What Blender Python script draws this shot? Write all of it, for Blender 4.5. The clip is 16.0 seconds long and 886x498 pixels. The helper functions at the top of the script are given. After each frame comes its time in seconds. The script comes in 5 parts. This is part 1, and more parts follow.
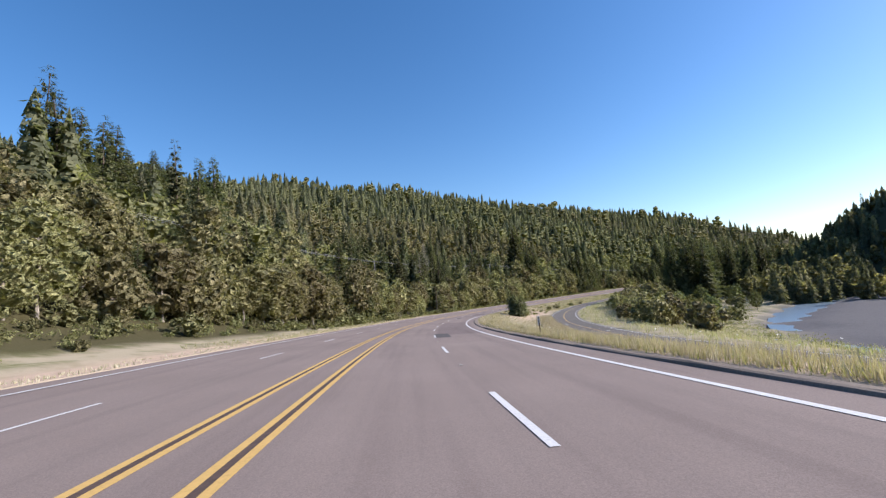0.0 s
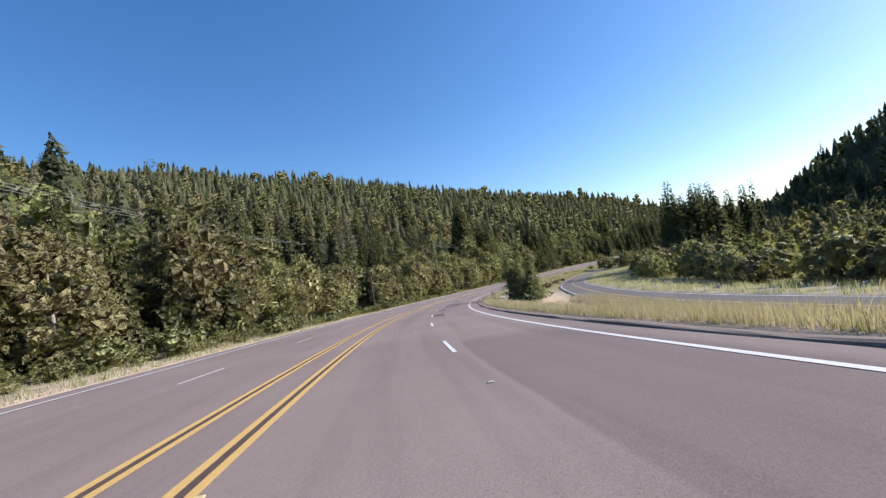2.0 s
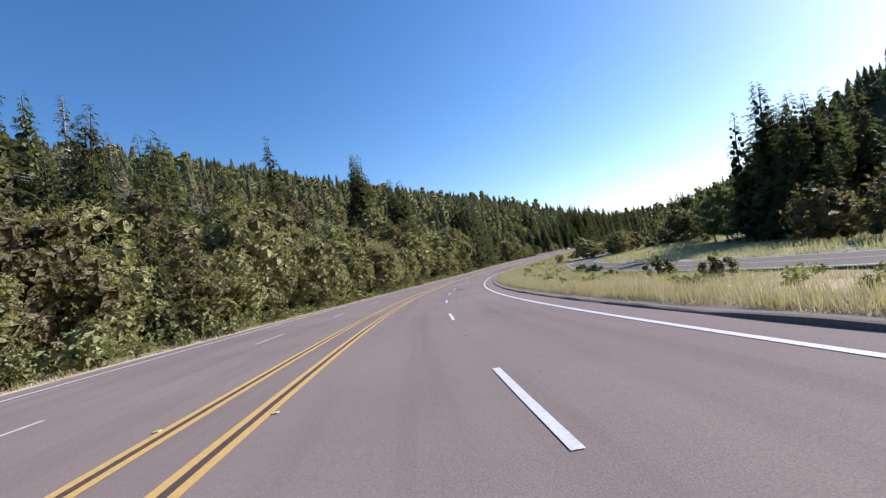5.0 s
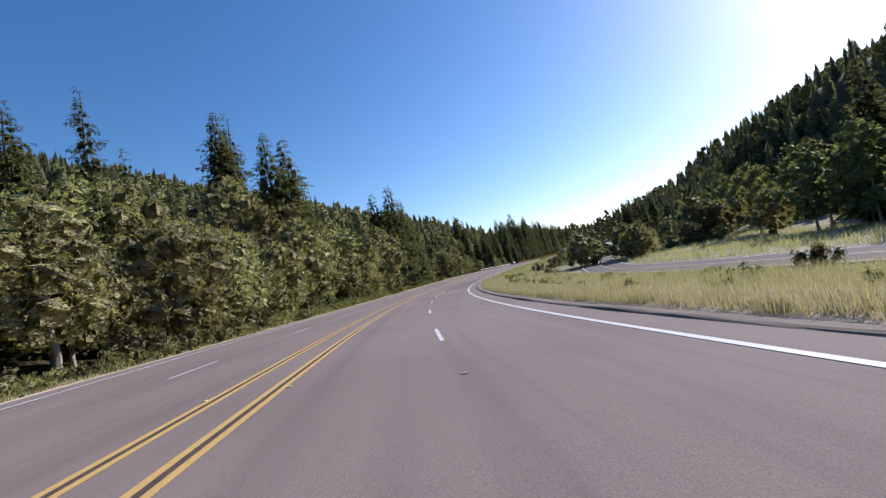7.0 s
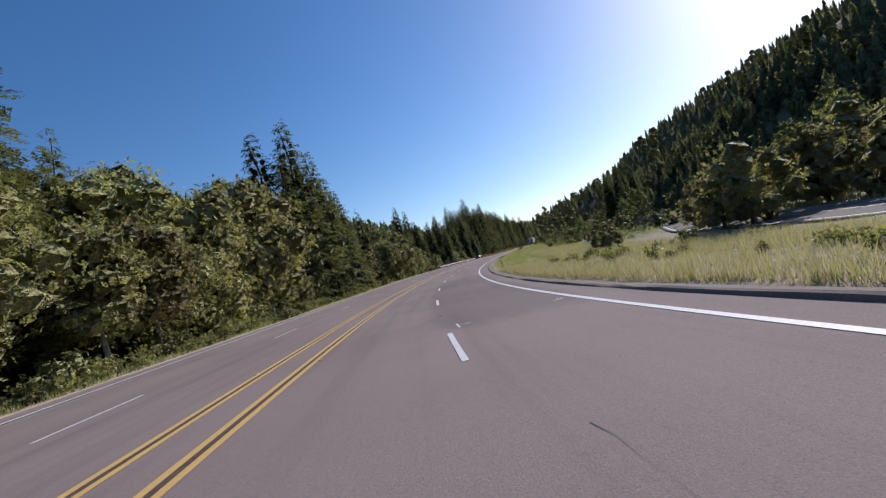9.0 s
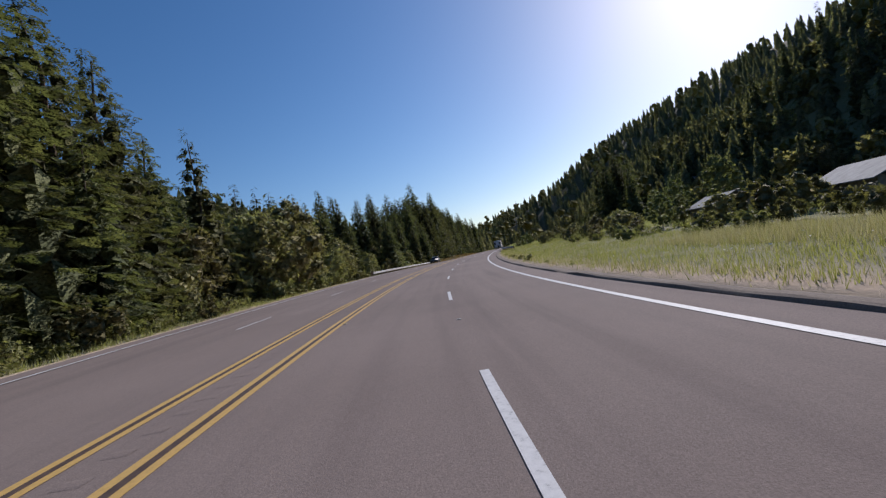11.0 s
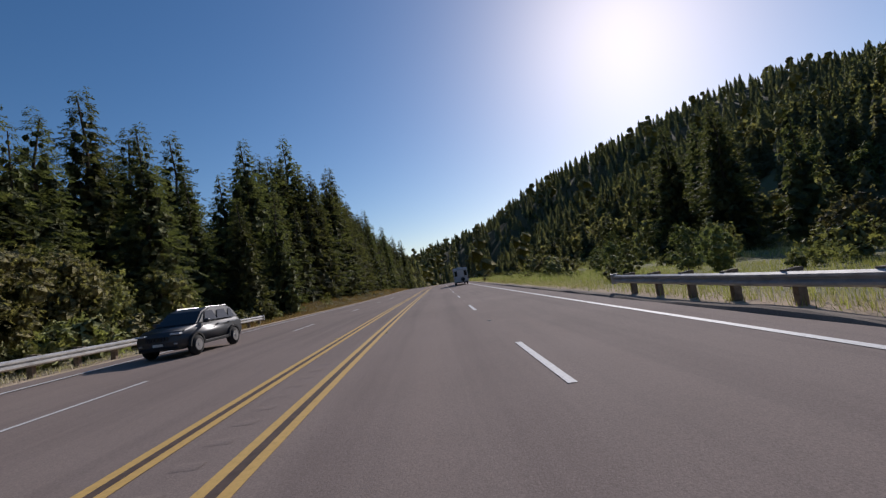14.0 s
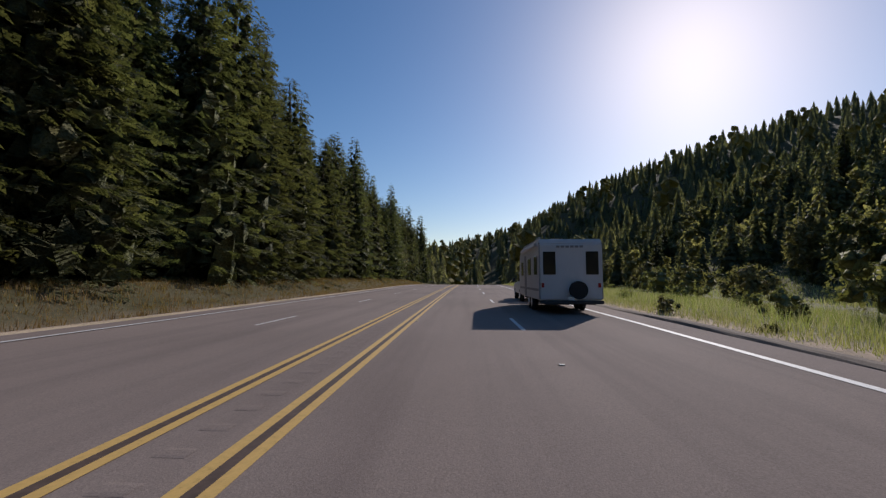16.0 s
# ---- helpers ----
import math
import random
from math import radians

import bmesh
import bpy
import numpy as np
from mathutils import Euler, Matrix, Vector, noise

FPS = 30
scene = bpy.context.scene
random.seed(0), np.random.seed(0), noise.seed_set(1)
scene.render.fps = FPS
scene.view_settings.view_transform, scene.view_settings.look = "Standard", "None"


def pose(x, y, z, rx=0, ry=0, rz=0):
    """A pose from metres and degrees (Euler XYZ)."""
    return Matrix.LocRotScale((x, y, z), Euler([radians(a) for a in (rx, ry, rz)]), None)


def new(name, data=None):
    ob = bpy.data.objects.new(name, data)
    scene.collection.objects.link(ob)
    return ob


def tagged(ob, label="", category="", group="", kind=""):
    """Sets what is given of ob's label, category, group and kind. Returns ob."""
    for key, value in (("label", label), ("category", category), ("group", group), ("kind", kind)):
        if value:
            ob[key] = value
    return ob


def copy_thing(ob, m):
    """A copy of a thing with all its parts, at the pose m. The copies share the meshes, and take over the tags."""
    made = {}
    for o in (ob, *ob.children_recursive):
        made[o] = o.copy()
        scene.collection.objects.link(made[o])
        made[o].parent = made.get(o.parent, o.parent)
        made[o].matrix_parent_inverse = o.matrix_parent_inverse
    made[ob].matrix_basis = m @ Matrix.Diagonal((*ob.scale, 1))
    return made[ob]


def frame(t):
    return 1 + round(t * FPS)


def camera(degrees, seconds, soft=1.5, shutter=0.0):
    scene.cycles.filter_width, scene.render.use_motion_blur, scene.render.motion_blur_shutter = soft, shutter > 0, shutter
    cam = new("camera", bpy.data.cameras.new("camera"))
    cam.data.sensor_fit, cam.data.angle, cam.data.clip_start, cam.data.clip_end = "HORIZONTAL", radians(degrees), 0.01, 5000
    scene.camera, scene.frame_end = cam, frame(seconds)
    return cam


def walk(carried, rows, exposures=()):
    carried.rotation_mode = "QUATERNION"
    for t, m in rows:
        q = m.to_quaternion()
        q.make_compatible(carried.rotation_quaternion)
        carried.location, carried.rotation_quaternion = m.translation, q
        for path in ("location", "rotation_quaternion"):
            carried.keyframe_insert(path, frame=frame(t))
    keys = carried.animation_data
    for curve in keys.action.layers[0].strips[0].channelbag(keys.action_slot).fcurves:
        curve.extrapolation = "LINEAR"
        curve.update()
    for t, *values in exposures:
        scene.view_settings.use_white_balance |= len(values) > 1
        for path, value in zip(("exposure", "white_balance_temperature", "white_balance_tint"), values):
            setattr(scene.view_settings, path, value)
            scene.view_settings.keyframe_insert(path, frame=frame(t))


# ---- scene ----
# ---------------------------------------------------------------- camera
cam = camera(91.2, 16.0, soft=1.3)
walk(cam, [
    (0.0, pose(2.48, 0.25, 1.347, 95.48, 4.80, 0.00)),
    (0.5, pose(1.51, 14.37, 0.576, 94.44, 6.34, -2.11)),
    (1.0, pose(0.52, 28.51, -0.260, 94.16, 7.52, -4.57)),
    (1.5, pose(-0.02, 42.77, -1.049, 93.92, 8.62, -6.89)),
    (2.0, pose(0.00, 57.11, -1.768, 93.78, 9.46, -9.23)),
    (2.5, pose(0.60, 71.51, -2.492, 94.50, 10.27, -11.63)),
    (3.0, pose(2.00, 85.89, -3.050, 94.23, 11.05, -13.48)),
    (3.5, pose(4.13, 99.96, -3.640, 93.08, 11.32, -14.05)),
    (4.0, pose(6.72, 113.56, -4.201, 92.17, 10.43, -16.86)),
    (4.5, pose(10.11, 127.02, -4.709, 92.15, 10.25, -19.99)),
    (5.0, pose(14.14, 140.29, -5.164, 92.48, 10.21, -23.10)),
    (5.5, pose(18.79, 153.36, -5.576, 92.97, 10.29, -26.14)),
    (6.0, pose(24.04, 166.20, -5.950, 93.41, 10.43, -29.05)),
    (6.5, pose(29.84, 178.81, -6.285, 93.59, 10.61, -31.83)),
    (7.0, pose(35.99, 191.07, -6.610, 93.54, 11.21, -34.04)),
    (7.5, pose(42.79, 203.20, -6.851, 93.20, 11.88, -35.92)),
    (8.0, pose(50.01, 215.17, -7.033, 92.51, 12.66, -38.34)),
    (8.5, pose(57.63, 226.70, -7.262, 92.17, 13.34, -41.14)),
    (9.0, pose(65.75, 237.98, -7.393, 92.33, 14.51, -42.37)),
    (9.5, pose(74.10, 248.81, -7.519, 91.94, 14.81, -45.97)),
    (10.0, pose(83.36, 259.39, -7.543, 91.78, 14.37, -47.65)),
    (10.5, pose(93.10, 269.51, -7.493, 91.57, 13.21, -49.35)),
    (11.0, pose(103.31, 279.17, -7.392, 91.41, 11.78, -50.94)),
    (11.5, pose(113.95, 288.36, -7.244, 91.36, 10.59, -52.42)),
    (12.0, pose(124.97, 297.10, -7.078, 91.52, 10.09, -53.73)),
    (12.5, pose(136.62, 305.73, -6.926, 92.43, 10.16, -58.16)),
    (13.0, pose(148.45, 314.08, -6.820, 93.29, 9.75, -59.38)),
    (13.5, pose(160.38, 322.24, -6.666, 93.77, 8.82, -60.03)),
    (14.0, pose(172.62, 330.09, -6.584, 94.25, 7.89, -61.29)),
    (14.5, pose(185.01, 337.54, -6.496, 94.96, 5.13, -61.70)),
    (15.0, pose(197.75, 344.70, -6.447, 94.64, 2.25, -60.46)),
    (15.5, pose(210.38, 351.70, -6.389, 95.05, -1.01, -57.61)),
    (16.0, pose(222.74, 358.48, -6.356, 93.88, -1.14, -58.05)),
], exposures=((0.0, 0.88, 6000, 18), (4.0, 0.84, 5900, 18), (7.0, 0.58, 5850, 19), (9.5, 0.18, 5900, 19), (12.0, -0.14, 6000, 18), (16.0, -0.24, 6200, 17)))

# ---------------------------------------------------------------- sky and sun
SUN_AZ, SUN_EL = radians(88.5), radians(27.8)
world = bpy.data.worlds.new("sky")
scene.world = world
world.use_nodes = True
wn = world.node_tree
sky = wn.nodes.new("ShaderNodeTexSky")
sky.sky_type = "NISHITA"
sky.sun_disc = False
sky.sun_elevation, sky.sun_rotation = SUN_EL, SUN_AZ
sky.altitude, sky.air_density, sky.dust_density, sky.ozone_density = 200, 1.0, 0.56, 1.6
wn.nodes["Background"].inputs[1].default_value = 0.098
deep = wn.nodes.new("ShaderNodeHueSaturation")
deep.inputs["Saturation"].default_value, deep.inputs["Hue"].default_value = 1.28, 0.499
wn.links.new(sky.outputs[0], deep.inputs["Color"])
wn.links.new(deep.outputs[0], wn.nodes["Background"].inputs[0])
sun_dir = Vector((math.sin(SUN_AZ) * math.cos(SUN_EL), math.cos(SUN_AZ) * math.cos(SUN_EL), math.sin(SUN_EL)))
lamp = bpy.data.lights.new("sun", "SUN")
lamp.energy, lamp.angle, lamp.color = 4.3, radians(0.6), (1.0, 0.93, 0.82)
sun = new("sun", lamp)
sun.matrix_world = Matrix.Translation((0, 0, 300)) @ sun_dir.to_track_quat("Z", "Y").to_matrix().to_4x4()


# ---------------------------------------------------------------- materials
def material(name, rough=0.8, metal=0.0, spec=0.3):
    m = bpy.data.materials.new(name)
    m.use_nodes = True
    b = m.node_tree.nodes["Principled BSDF"]
    b.inputs["Roughness"].default_value, b.inputs["Metallic"].default_value = rough, metal
    b.inputs["Specular IOR Level"].default_value = spec
    return m, m.node_tree, b


def node(nt, kind, **sets):
    n = nt.nodes.new(kind)
    for k, v in sets.items():
        n.inputs[k].default_value = v
    return n


def ramp(nt, fac, stops):
    r = nt.nodes.new("ShaderNodeValToRGB")
    while len(r.color_ramp.elements) < len(stops):
        r.color_ramp.elements.new(0.5)
    for e, (p, c) in zip(r.color_ramp.elements, stops):
        e.position, e.color = p, (*c, 1)
    nt.links.new(fac, r.inputs[0])
    return r.outputs[0]


def noise_tex(nt, scale, detail=4.0, rough=0.6, world_space=True):
    n = node(nt, "ShaderNodeTexNoise", Scale=scale, Detail=detail, Roughness=rough)
    if world_space:
        g = nt.nodes.new("ShaderNodeNewGeometry")
        nt.links.new(g.outputs["Position"], n.inputs["Vector"])
    else:
        g = nt.nodes.new("ShaderNodeTexCoord")
        nt.links.new(g.outputs["Object"], n.inputs["Vector"])
    return n.outputs[0]


def mix(nt, fac, a, b, mode="MIX"):
    m = nt.nodes.new("ShaderNodeMix")
    m.data_type, m.blend_type = "RGBA", mode
    for sock, v in ((m.inputs[0], fac), (m.inputs[6], a), (m.inputs[7], b)):
        if isinstance(v, (int, float)):
            sock.default_value = v
        elif isinstance(v, tuple):
            sock.default_value = (*v, 1)
        else:
            nt.links.new(v, sock)
    return m.outputs[2]


def bump(nt, b, height, strength=0.3, distance=0.02):
    n = node(nt, "ShaderNodeBump", Strength=strength, Distance=distance)
    nt.links.new(height, n.inputs["Height"])
    nt.links.new(n.outputs[0], b.inputs["Normal"])


def plain(name, colour, rough=0.6, metal=0.0, vary=0.15, scale=3.0, spec=0.3, space=True):
    m, nt, b = material(name, rough, metal, spec)
    dark = tuple(c * (1 - vary) for c in colour)
    light = tuple(min(1, c * (1 + vary)) for c in colour)
    c = ramp(nt, noise_tex(nt, scale, 5, 0.65, space), ((0.3, dark), (0.7, light)))
    nt.links.new(c, b.inputs["Base Color"])
    return m


def foliage(name, dark, light, spread=0.25, trans=0.25, rough=0.75, shade=False, leaf=0.0, cover=0.6, solid=False):
    """Leaves: hue and value vary from tree to tree and from clump to clump; light shines through."""
    m, nt, b = material(name, rough, 0, 0.12)
    isl = nt.nodes.new("ShaderNodeNewGeometry")
    inf = nt.nodes.new("ShaderNodeObjectInfo")
    fac = isl.outputs["Random Per Island"]
    if shade:
        att = nt.nodes.new("ShaderNodeAttribute")
        att.attribute_name = "shade"
        fac = mix(nt, 0.7, fac, att.outputs["Fac"])
    base = ramp(nt, fac, ((0.0, dark), (1.0, light)))
    hsv = node(nt, "ShaderNodeHueSaturation", Saturation=1.0)
    nt.links.new(base, hsv.inputs["Color"])
    for sock, lo, hi in (("Value", 1 - spread, 1 + spread), ("Hue", 0.472, 0.516)):
        r = nt.nodes.new("ShaderNodeMapRange")
        r.inputs[3].default_value, r.inputs[4].default_value = lo, hi
        nt.links.new(inf.outputs["Random"], r.inputs[0])
        nt.links.new(r.outputs[0], hsv.inputs[sock])
    nt.links.new(hsv.outputs[0], b.inputs["Base Color"])
    t = nt.nodes.new("ShaderNodeBsdfTranslucent")
    bright = mix(nt, 1.0, hsv.outputs[0], (1.3, 1.35, 0.7), "MULTIPLY")
    nt.links.new(bright, t.inputs[0])
    s = nt.nodes.new("ShaderNodeMixShader")
    s.inputs[0].default_value = trans
    nt.links.new(b.outputs[0], s.inputs[1])
    nt.links.new(t.outputs[0], s.inputs[2])
    last = s.outputs[0]
    if leaf:
        # each spray is broken into single leaves with gaps between them
        g = nt.nodes.new("ShaderNodeTexCoord")
        mp = nt.nodes.new("ShaderNodeMapping")
        mp.inputs["Scale"].default_value = (leaf, leaf, leaf * 1.3)
        nt.links.new(g.outputs["Object"], mp.inputs[0])
        warp = node(nt, "ShaderNodeTexNoise", Scale=1.5, Detail=2.0)
        nt.links.new(mp.outputs[0], warp.inputs["Vector"])
        at = nt.nodes.new("ShaderNodeVectorMath")
        at.operation = "ADD"
        nt.links.new(mp.outputs[0], at.inputs[0])
        nt.links.new(warp.outputs["Color"], at.inputs[1])
        v = node(nt, "ShaderNodeTexVoronoi", Scale=1.0)
        nt.links.new(at.outputs[0], v.inputs["Vector"])
        cell = nt.nodes.new("ShaderNodeSeparateColor")
        nt.links.new(v.outputs["Color"], cell.inputs[0])
        tone = ramp(nt, cell.outputs[0], ((0.0, (0.72, 0.74, 0.70)), (0.6, (1.0, 1.0, 1.0)), (1.0, (1.28, 1.25, 1.2))))
        varied = mix(nt, 1.0, hsv.outputs[0], tone, "MULTIPLY")
        nt.links.new(varied, b.inputs["Base Color"])
        nt.links.new(mix(nt, 1.0, varied, (1.3, 1.35, 0.7), "MULTIPLY"), t.inputs[0])
        tilt = nt.nodes.new("ShaderNodeVectorMath")
        tilt.operation = "MULTIPLY_ADD"
        nt.links.new(v.outputs["Color"], tilt.inputs[0])
        tilt.inputs[1].default_value, tilt.inputs[2].default_value = (1.5, 1.5, 1.5), (-0.75, -0.75, -0.75)
        turned = nt.nodes.new("ShaderNodeVectorMath")
        turned.operation = "ADD"
        nt.links.new(isl.outputs["Normal"], turned.inputs[0])
        nt.links.new(tilt.outputs[0], turned.inputs[1])
        unit = nt.nodes.new("ShaderNodeVectorMath")
        unit.operation = "NORMALIZE"
        nt.links.new(turned.outputs[0], unit.inputs[0])
        nt.links.new(unit.outputs[0], b.inputs["Normal"])
    if leaf and not solid:
        gap = nt.nodes.new("ShaderNodeMath")
        gap.operation = "GREATER_THAN"
        nt.links.new(v.outputs["Distance"], gap.inputs[0])
        gap.inputs[1].default_value = cover
        clear = nt.nodes.new("ShaderNodeBsdfTransparent")
        cut = nt.nodes.new("ShaderNodeMixShader")
        nt.links.new(gap.outputs[0], cut.inputs[0])
        nt.links.new(last, cut.inputs[1])
        nt.links.new(clear.outputs[0], cut.inputs[2])
        last = cut.outputs[0]
    nt.links.new(last, nt.nodes["Material Output"].inputs[0])
    return m


def asphalt_material(name, dark, light, coarse=1.0, streaks=False):
    m, nt, b = material(name, 0.96, 0, 0.12)
    fine = noise_tex(nt, 55.0 * coarse, 3, 0.7)
    patchy = noise_tex(nt, 0.12, 5, 0.6)
    c = ramp(nt, patchy, ((0.32, dark), (0.68, light)))
    v = node(nt, "ShaderNodeTexVoronoi", Scale=70.0 * coarse)
    g = nt.nodes.new("ShaderNodeNewGeometry")
    nt.links.new(g.outputs["Position"], v.inputs["Vector"])
    c = mix(nt, 0.22, c, ramp(nt, v.outputs["Color"], ((0.1, tuple(k * 0.55 for k in dark)), (0.9, tuple(k * 1.45 for k in light)))))
    c = mix(nt, 0.22, c, ramp(nt, fine, ((0.35, tuple(k * 0.7 for k in dark)), (0.65, tuple(k * 1.25 for k in light)))))
    if streaks:
        a = nt.nodes.new("ShaderNodeAttribute")
        a.attribute_name = "lane"
        mp = nt.nodes.new("ShaderNodeMapping")
        mp.inputs["Scale"].default_value = (1.1, 0.035, 1.0)
        nt.links.new(a.outputs["Vector"], mp.inputs[0])
        st = node(nt, "ShaderNodeTexNoise", Scale=1.0, Detail=6.0, Roughness=0.6)
        nt.links.new(mp.outputs[0], st.inputs["Vector"])
        c = mix(nt, 1.0, c, ramp(nt, st.outputs[0], ((0.30, (0.84, 0.83, 0.84)), (0.5, (1, 1, 1)), (0.72, (1.07, 1.06, 1.05)))), "MULTIPLY")
        wa = nt.nodes.new("ShaderNodeAttribute")
        wa.attribute_name = "worn"
        ragged = ramp(nt, mix(nt, 0.35, wa.outputs["Fac"], noise_tex(nt, 0.9, 6, 0.65)), ((0.42, (1, 1, 1)), (0.62, (0.78, 0.77, 0.80))))
        c = mix(nt, 1.0, c, ragged, "MULTIPLY")
    nt.links.new(c, b.inputs["Base Color"])
    bump(nt, b, fine, 0.4, 0.01)
    return m


M_ROAD = asphalt_material("asphalt", (0.200, 0.159, 0.138), (0.270, 0.216, 0.188), 1.0, True)
M_PATCH = asphalt_material("patch_asphalt", (0.082, 0.075, 0.072), (0.112, 0.103, 0.098))
M_DIKE = asphalt_material("dike_asphalt", (0.165, 0.132, 0.105), (0.265, 0.218, 0.175), 0.5)
M_SIDE = asphalt_material("old_asphalt", (0.125, 0.112, 0.098), (0.18, 0.162, 0.142))


def paint_material(name, colour, worn):
    m, nt, b = material(name, 0.7, 0, 0.3)
    n = noise_tex(nt, 14.0, 6, 0.75)
    c = ramp(nt, n, ((0.30, tuple(k * worn for k in colour)), (0.42, tuple(k * 0.88 for k in colour)), (0.62, colour)))
    nt.links.new(c, b.inputs["Base Color"])
    return m


M_WHITE = paint_material("white_paint", (0.67, 0.655, 0.63), 0.5)
M_YELLOW = paint_material("yellow_paint", (0.64, 0.41, 0.13), 0.7)
M_BLACK = plain("black_paint", (0.095, 0.064, 0.05), 0.7, vary=0.3, scale=8)


def ground_material():
    m, nt, b = material("ground_soil", 0.95, 0, 0.1)

    def attr(name):
        a = nt.nodes.new("ShaderNodeAttribute")
        a.attribute_name = name
        return a.outputs["Fac"]

    big, fine = noise_tex(nt, 0.25, 6, 0.65), noise_tex(nt, 4.0, 6, 0.7)
    dry = mix(nt, fine, (0.30, 0.25, 0.165), (0.46, 0.395, 0.28))
    green = mix(nt, fine, (0.085, 0.10, 0.032), (0.18, 0.185, 0.07))
    lush = mix(nt, 1.0, ramp(nt, big, ((0.45, (0, 0, 0)), (0.65, (1, 1, 1)))), attr("meadow"), "LIGHTEN")
    grass = mix(nt, lush, dry, green)
    sand = mix(nt, fine, (0.47, 0.335, 0.23), (0.63, 0.485, 0.36))
    wood = mix(nt, fine, (0.035, 0.035, 0.014), (0.10, 0.085, 0.04))
    gravel = mix(nt, noise_tex(nt, 1.2, 8, 0.8), (0.085, 0.08, 0.08), (0.185, 0.175, 0.172))

    def soft(name):
        mm = nt.nodes.new("ShaderNodeMath")
        mm.operation = "MULTIPLY_ADD"
        nt.links.new(fine, mm.inputs[0])
        mm.inputs[1].default_value = 0.6
        ad = nt.nodes.new("ShaderNodeMath")
        ad.operation = "SUBTRACT"
        nt.links.new(attr(name), ad.inputs[0])
        ad.inputs[1].default_value = 0.3
        nt.links.new(ad.outputs[0], mm.inputs[2])
        mm.use_clamp = True
        return mm.outputs[0]

    c = mix(nt, soft("sand"), grass, sand)
    c = mix(nt, soft("forest"), c, wood)
    c = mix(nt, soft("gravel"), c, gravel)
    nt.links.new(c, b.inputs["Base Color"])
    bump(nt, b, fine, 0.6, 0.1)
    return m


M_GROUND = ground_material()
M_BARK = plain("bark", (0.10, 0.075, 0.055), 0.9, vary=0.45, scale=4)
M_PALE_BARK = plain("pale_bark", (0.30, 0.26, 0.21), 0.9, vary=0.4, scale=4)


def leafy(name, dark, light, spread, trans, leaf, cover):
    """Two materials for one crown: sprays with gaps between the leaves, and the dense leafy masses behind them."""
    return (foliage(name, dark, light, spread, trans, leaf=leaf, cover=cover),
            foliage("inner_" + name, dark, light, spread, trans * 0.5, leaf=leaf * 1.15, solid=True))


M_FIR = leafy("fir_needles", (0.064, 0.075, 0.038), (0.160, 0.168, 0.080), 0.28, 0.42, 9.0, 0.58)
M_OAK = leafy("oak_leaves", (0.180, 0.174, 0.082), (0.375, 0.350, 0.180), 0.32, 0.42, 9.0, 0.54)
M_GREY = leafy("grey_needles", (0.14, 0.135, 0.10), (0.28, 0.265, 0.20), 0.2, 0.15, 7.0, 0.52)
M_BUSH = leafy("brush_leaves", (0.125, 0.130, 0.055), (0.28, 0.275, 0.13), 0.3, 0.35, 9.0, 0.56)
M_WILLOW = leafy("willow_leaves", (0.13, 0.155, 0.060), (0.27, 0.29, 0.135), 0.2, 0.4, 7.0, 0.56)
M_STRAW = foliage("dry_grass", (0.36, 0.315, 0.225), (0.56, 0.505, 0.385), 0.1, 0.3)
M_GRASS = foliage("green_grass", (0.215, 0.225, 0.10), (0.37, 0.37, 0.19), 0.1, 0.45)
M_RUSSET = foliage("russet_grass", (0.17, 0.115, 0.052), (0.33, 0.24, 0.115), 0.1, 0.3)
M_MEADOW = foliage("meadow_grass", (0.17, 0.19, 0.075), (0.32, 0.335, 0.155), 0.1, 0.5)
M_FOREST = (foliage("forest_needles", (0.105, 0.116, 0.074), (0.285, 0.276, 0.160), 0.0, 0.5, 0.9, True, 1.5, 0.6),
            foliage("inner_forest_needles", (0.105, 0.116, 0.074), (0.285, 0.276, 0.160), 0.0, 0.45, 0.9, True, 1.8, solid=True))
M_FOREST_OAK = (foliage("forest_leaves", (0.185, 0.180, 0.092), (0.37, 0.35, 0.185), 0.0, 0.5, 0.9, True, 1.9, 0.6),
                foliage("inner_forest_leaves", (0.185, 0.180, 0.092), (0.37, 0.35, 0.185), 0.0, 0.45, 0.9, True, 2.4, solid=True))


# ---------------------------------------------------------------- building blocks
def mesh_from(name, verts, faces, mats, smooth=False, idx=None):
    me = bpy.data.meshes.new(name)
    me.from_pydata([tuple(v) for v in verts] if not isinstance(verts, np.ndarray) else verts.tolist(), [], faces if isinstance(faces, list) else faces.tolist())
    for m in mats if isinstance(mats, (list, tuple)) else [mats]:
        me.materials.append(m)
    if idx is not None:
        me.polygons.foreach_set("material_index", np.asarray(idx, dtype=np.int32))
    if smooth:
        me.polygons.foreach_set("use_smooth", np.ones(len(me.polygons), dtype=bool))
    me.update()
    return me


def piece(name, verts, faces, mat, parent=None, label="", smooth=False):
    ob = new(name, mesh_from(name, verts, faces, mat, smooth))
    if parent:
        ob.parent = parent
    if label:
        tagged(ob, label)
    return ob


def part(name, bm, mat, parent, label="", smooth=False):
    me = bpy.data.meshes.new(name)
    bm.to_mesh(me)
    bm.free()
    me.materials.append(mat)
    if smooth:
        for p in me.polygons:
            p.use_smooth = True
    ob = new(name, me)
    ob.parent = parent
    if label:
        tagged(ob, label)
    return ob


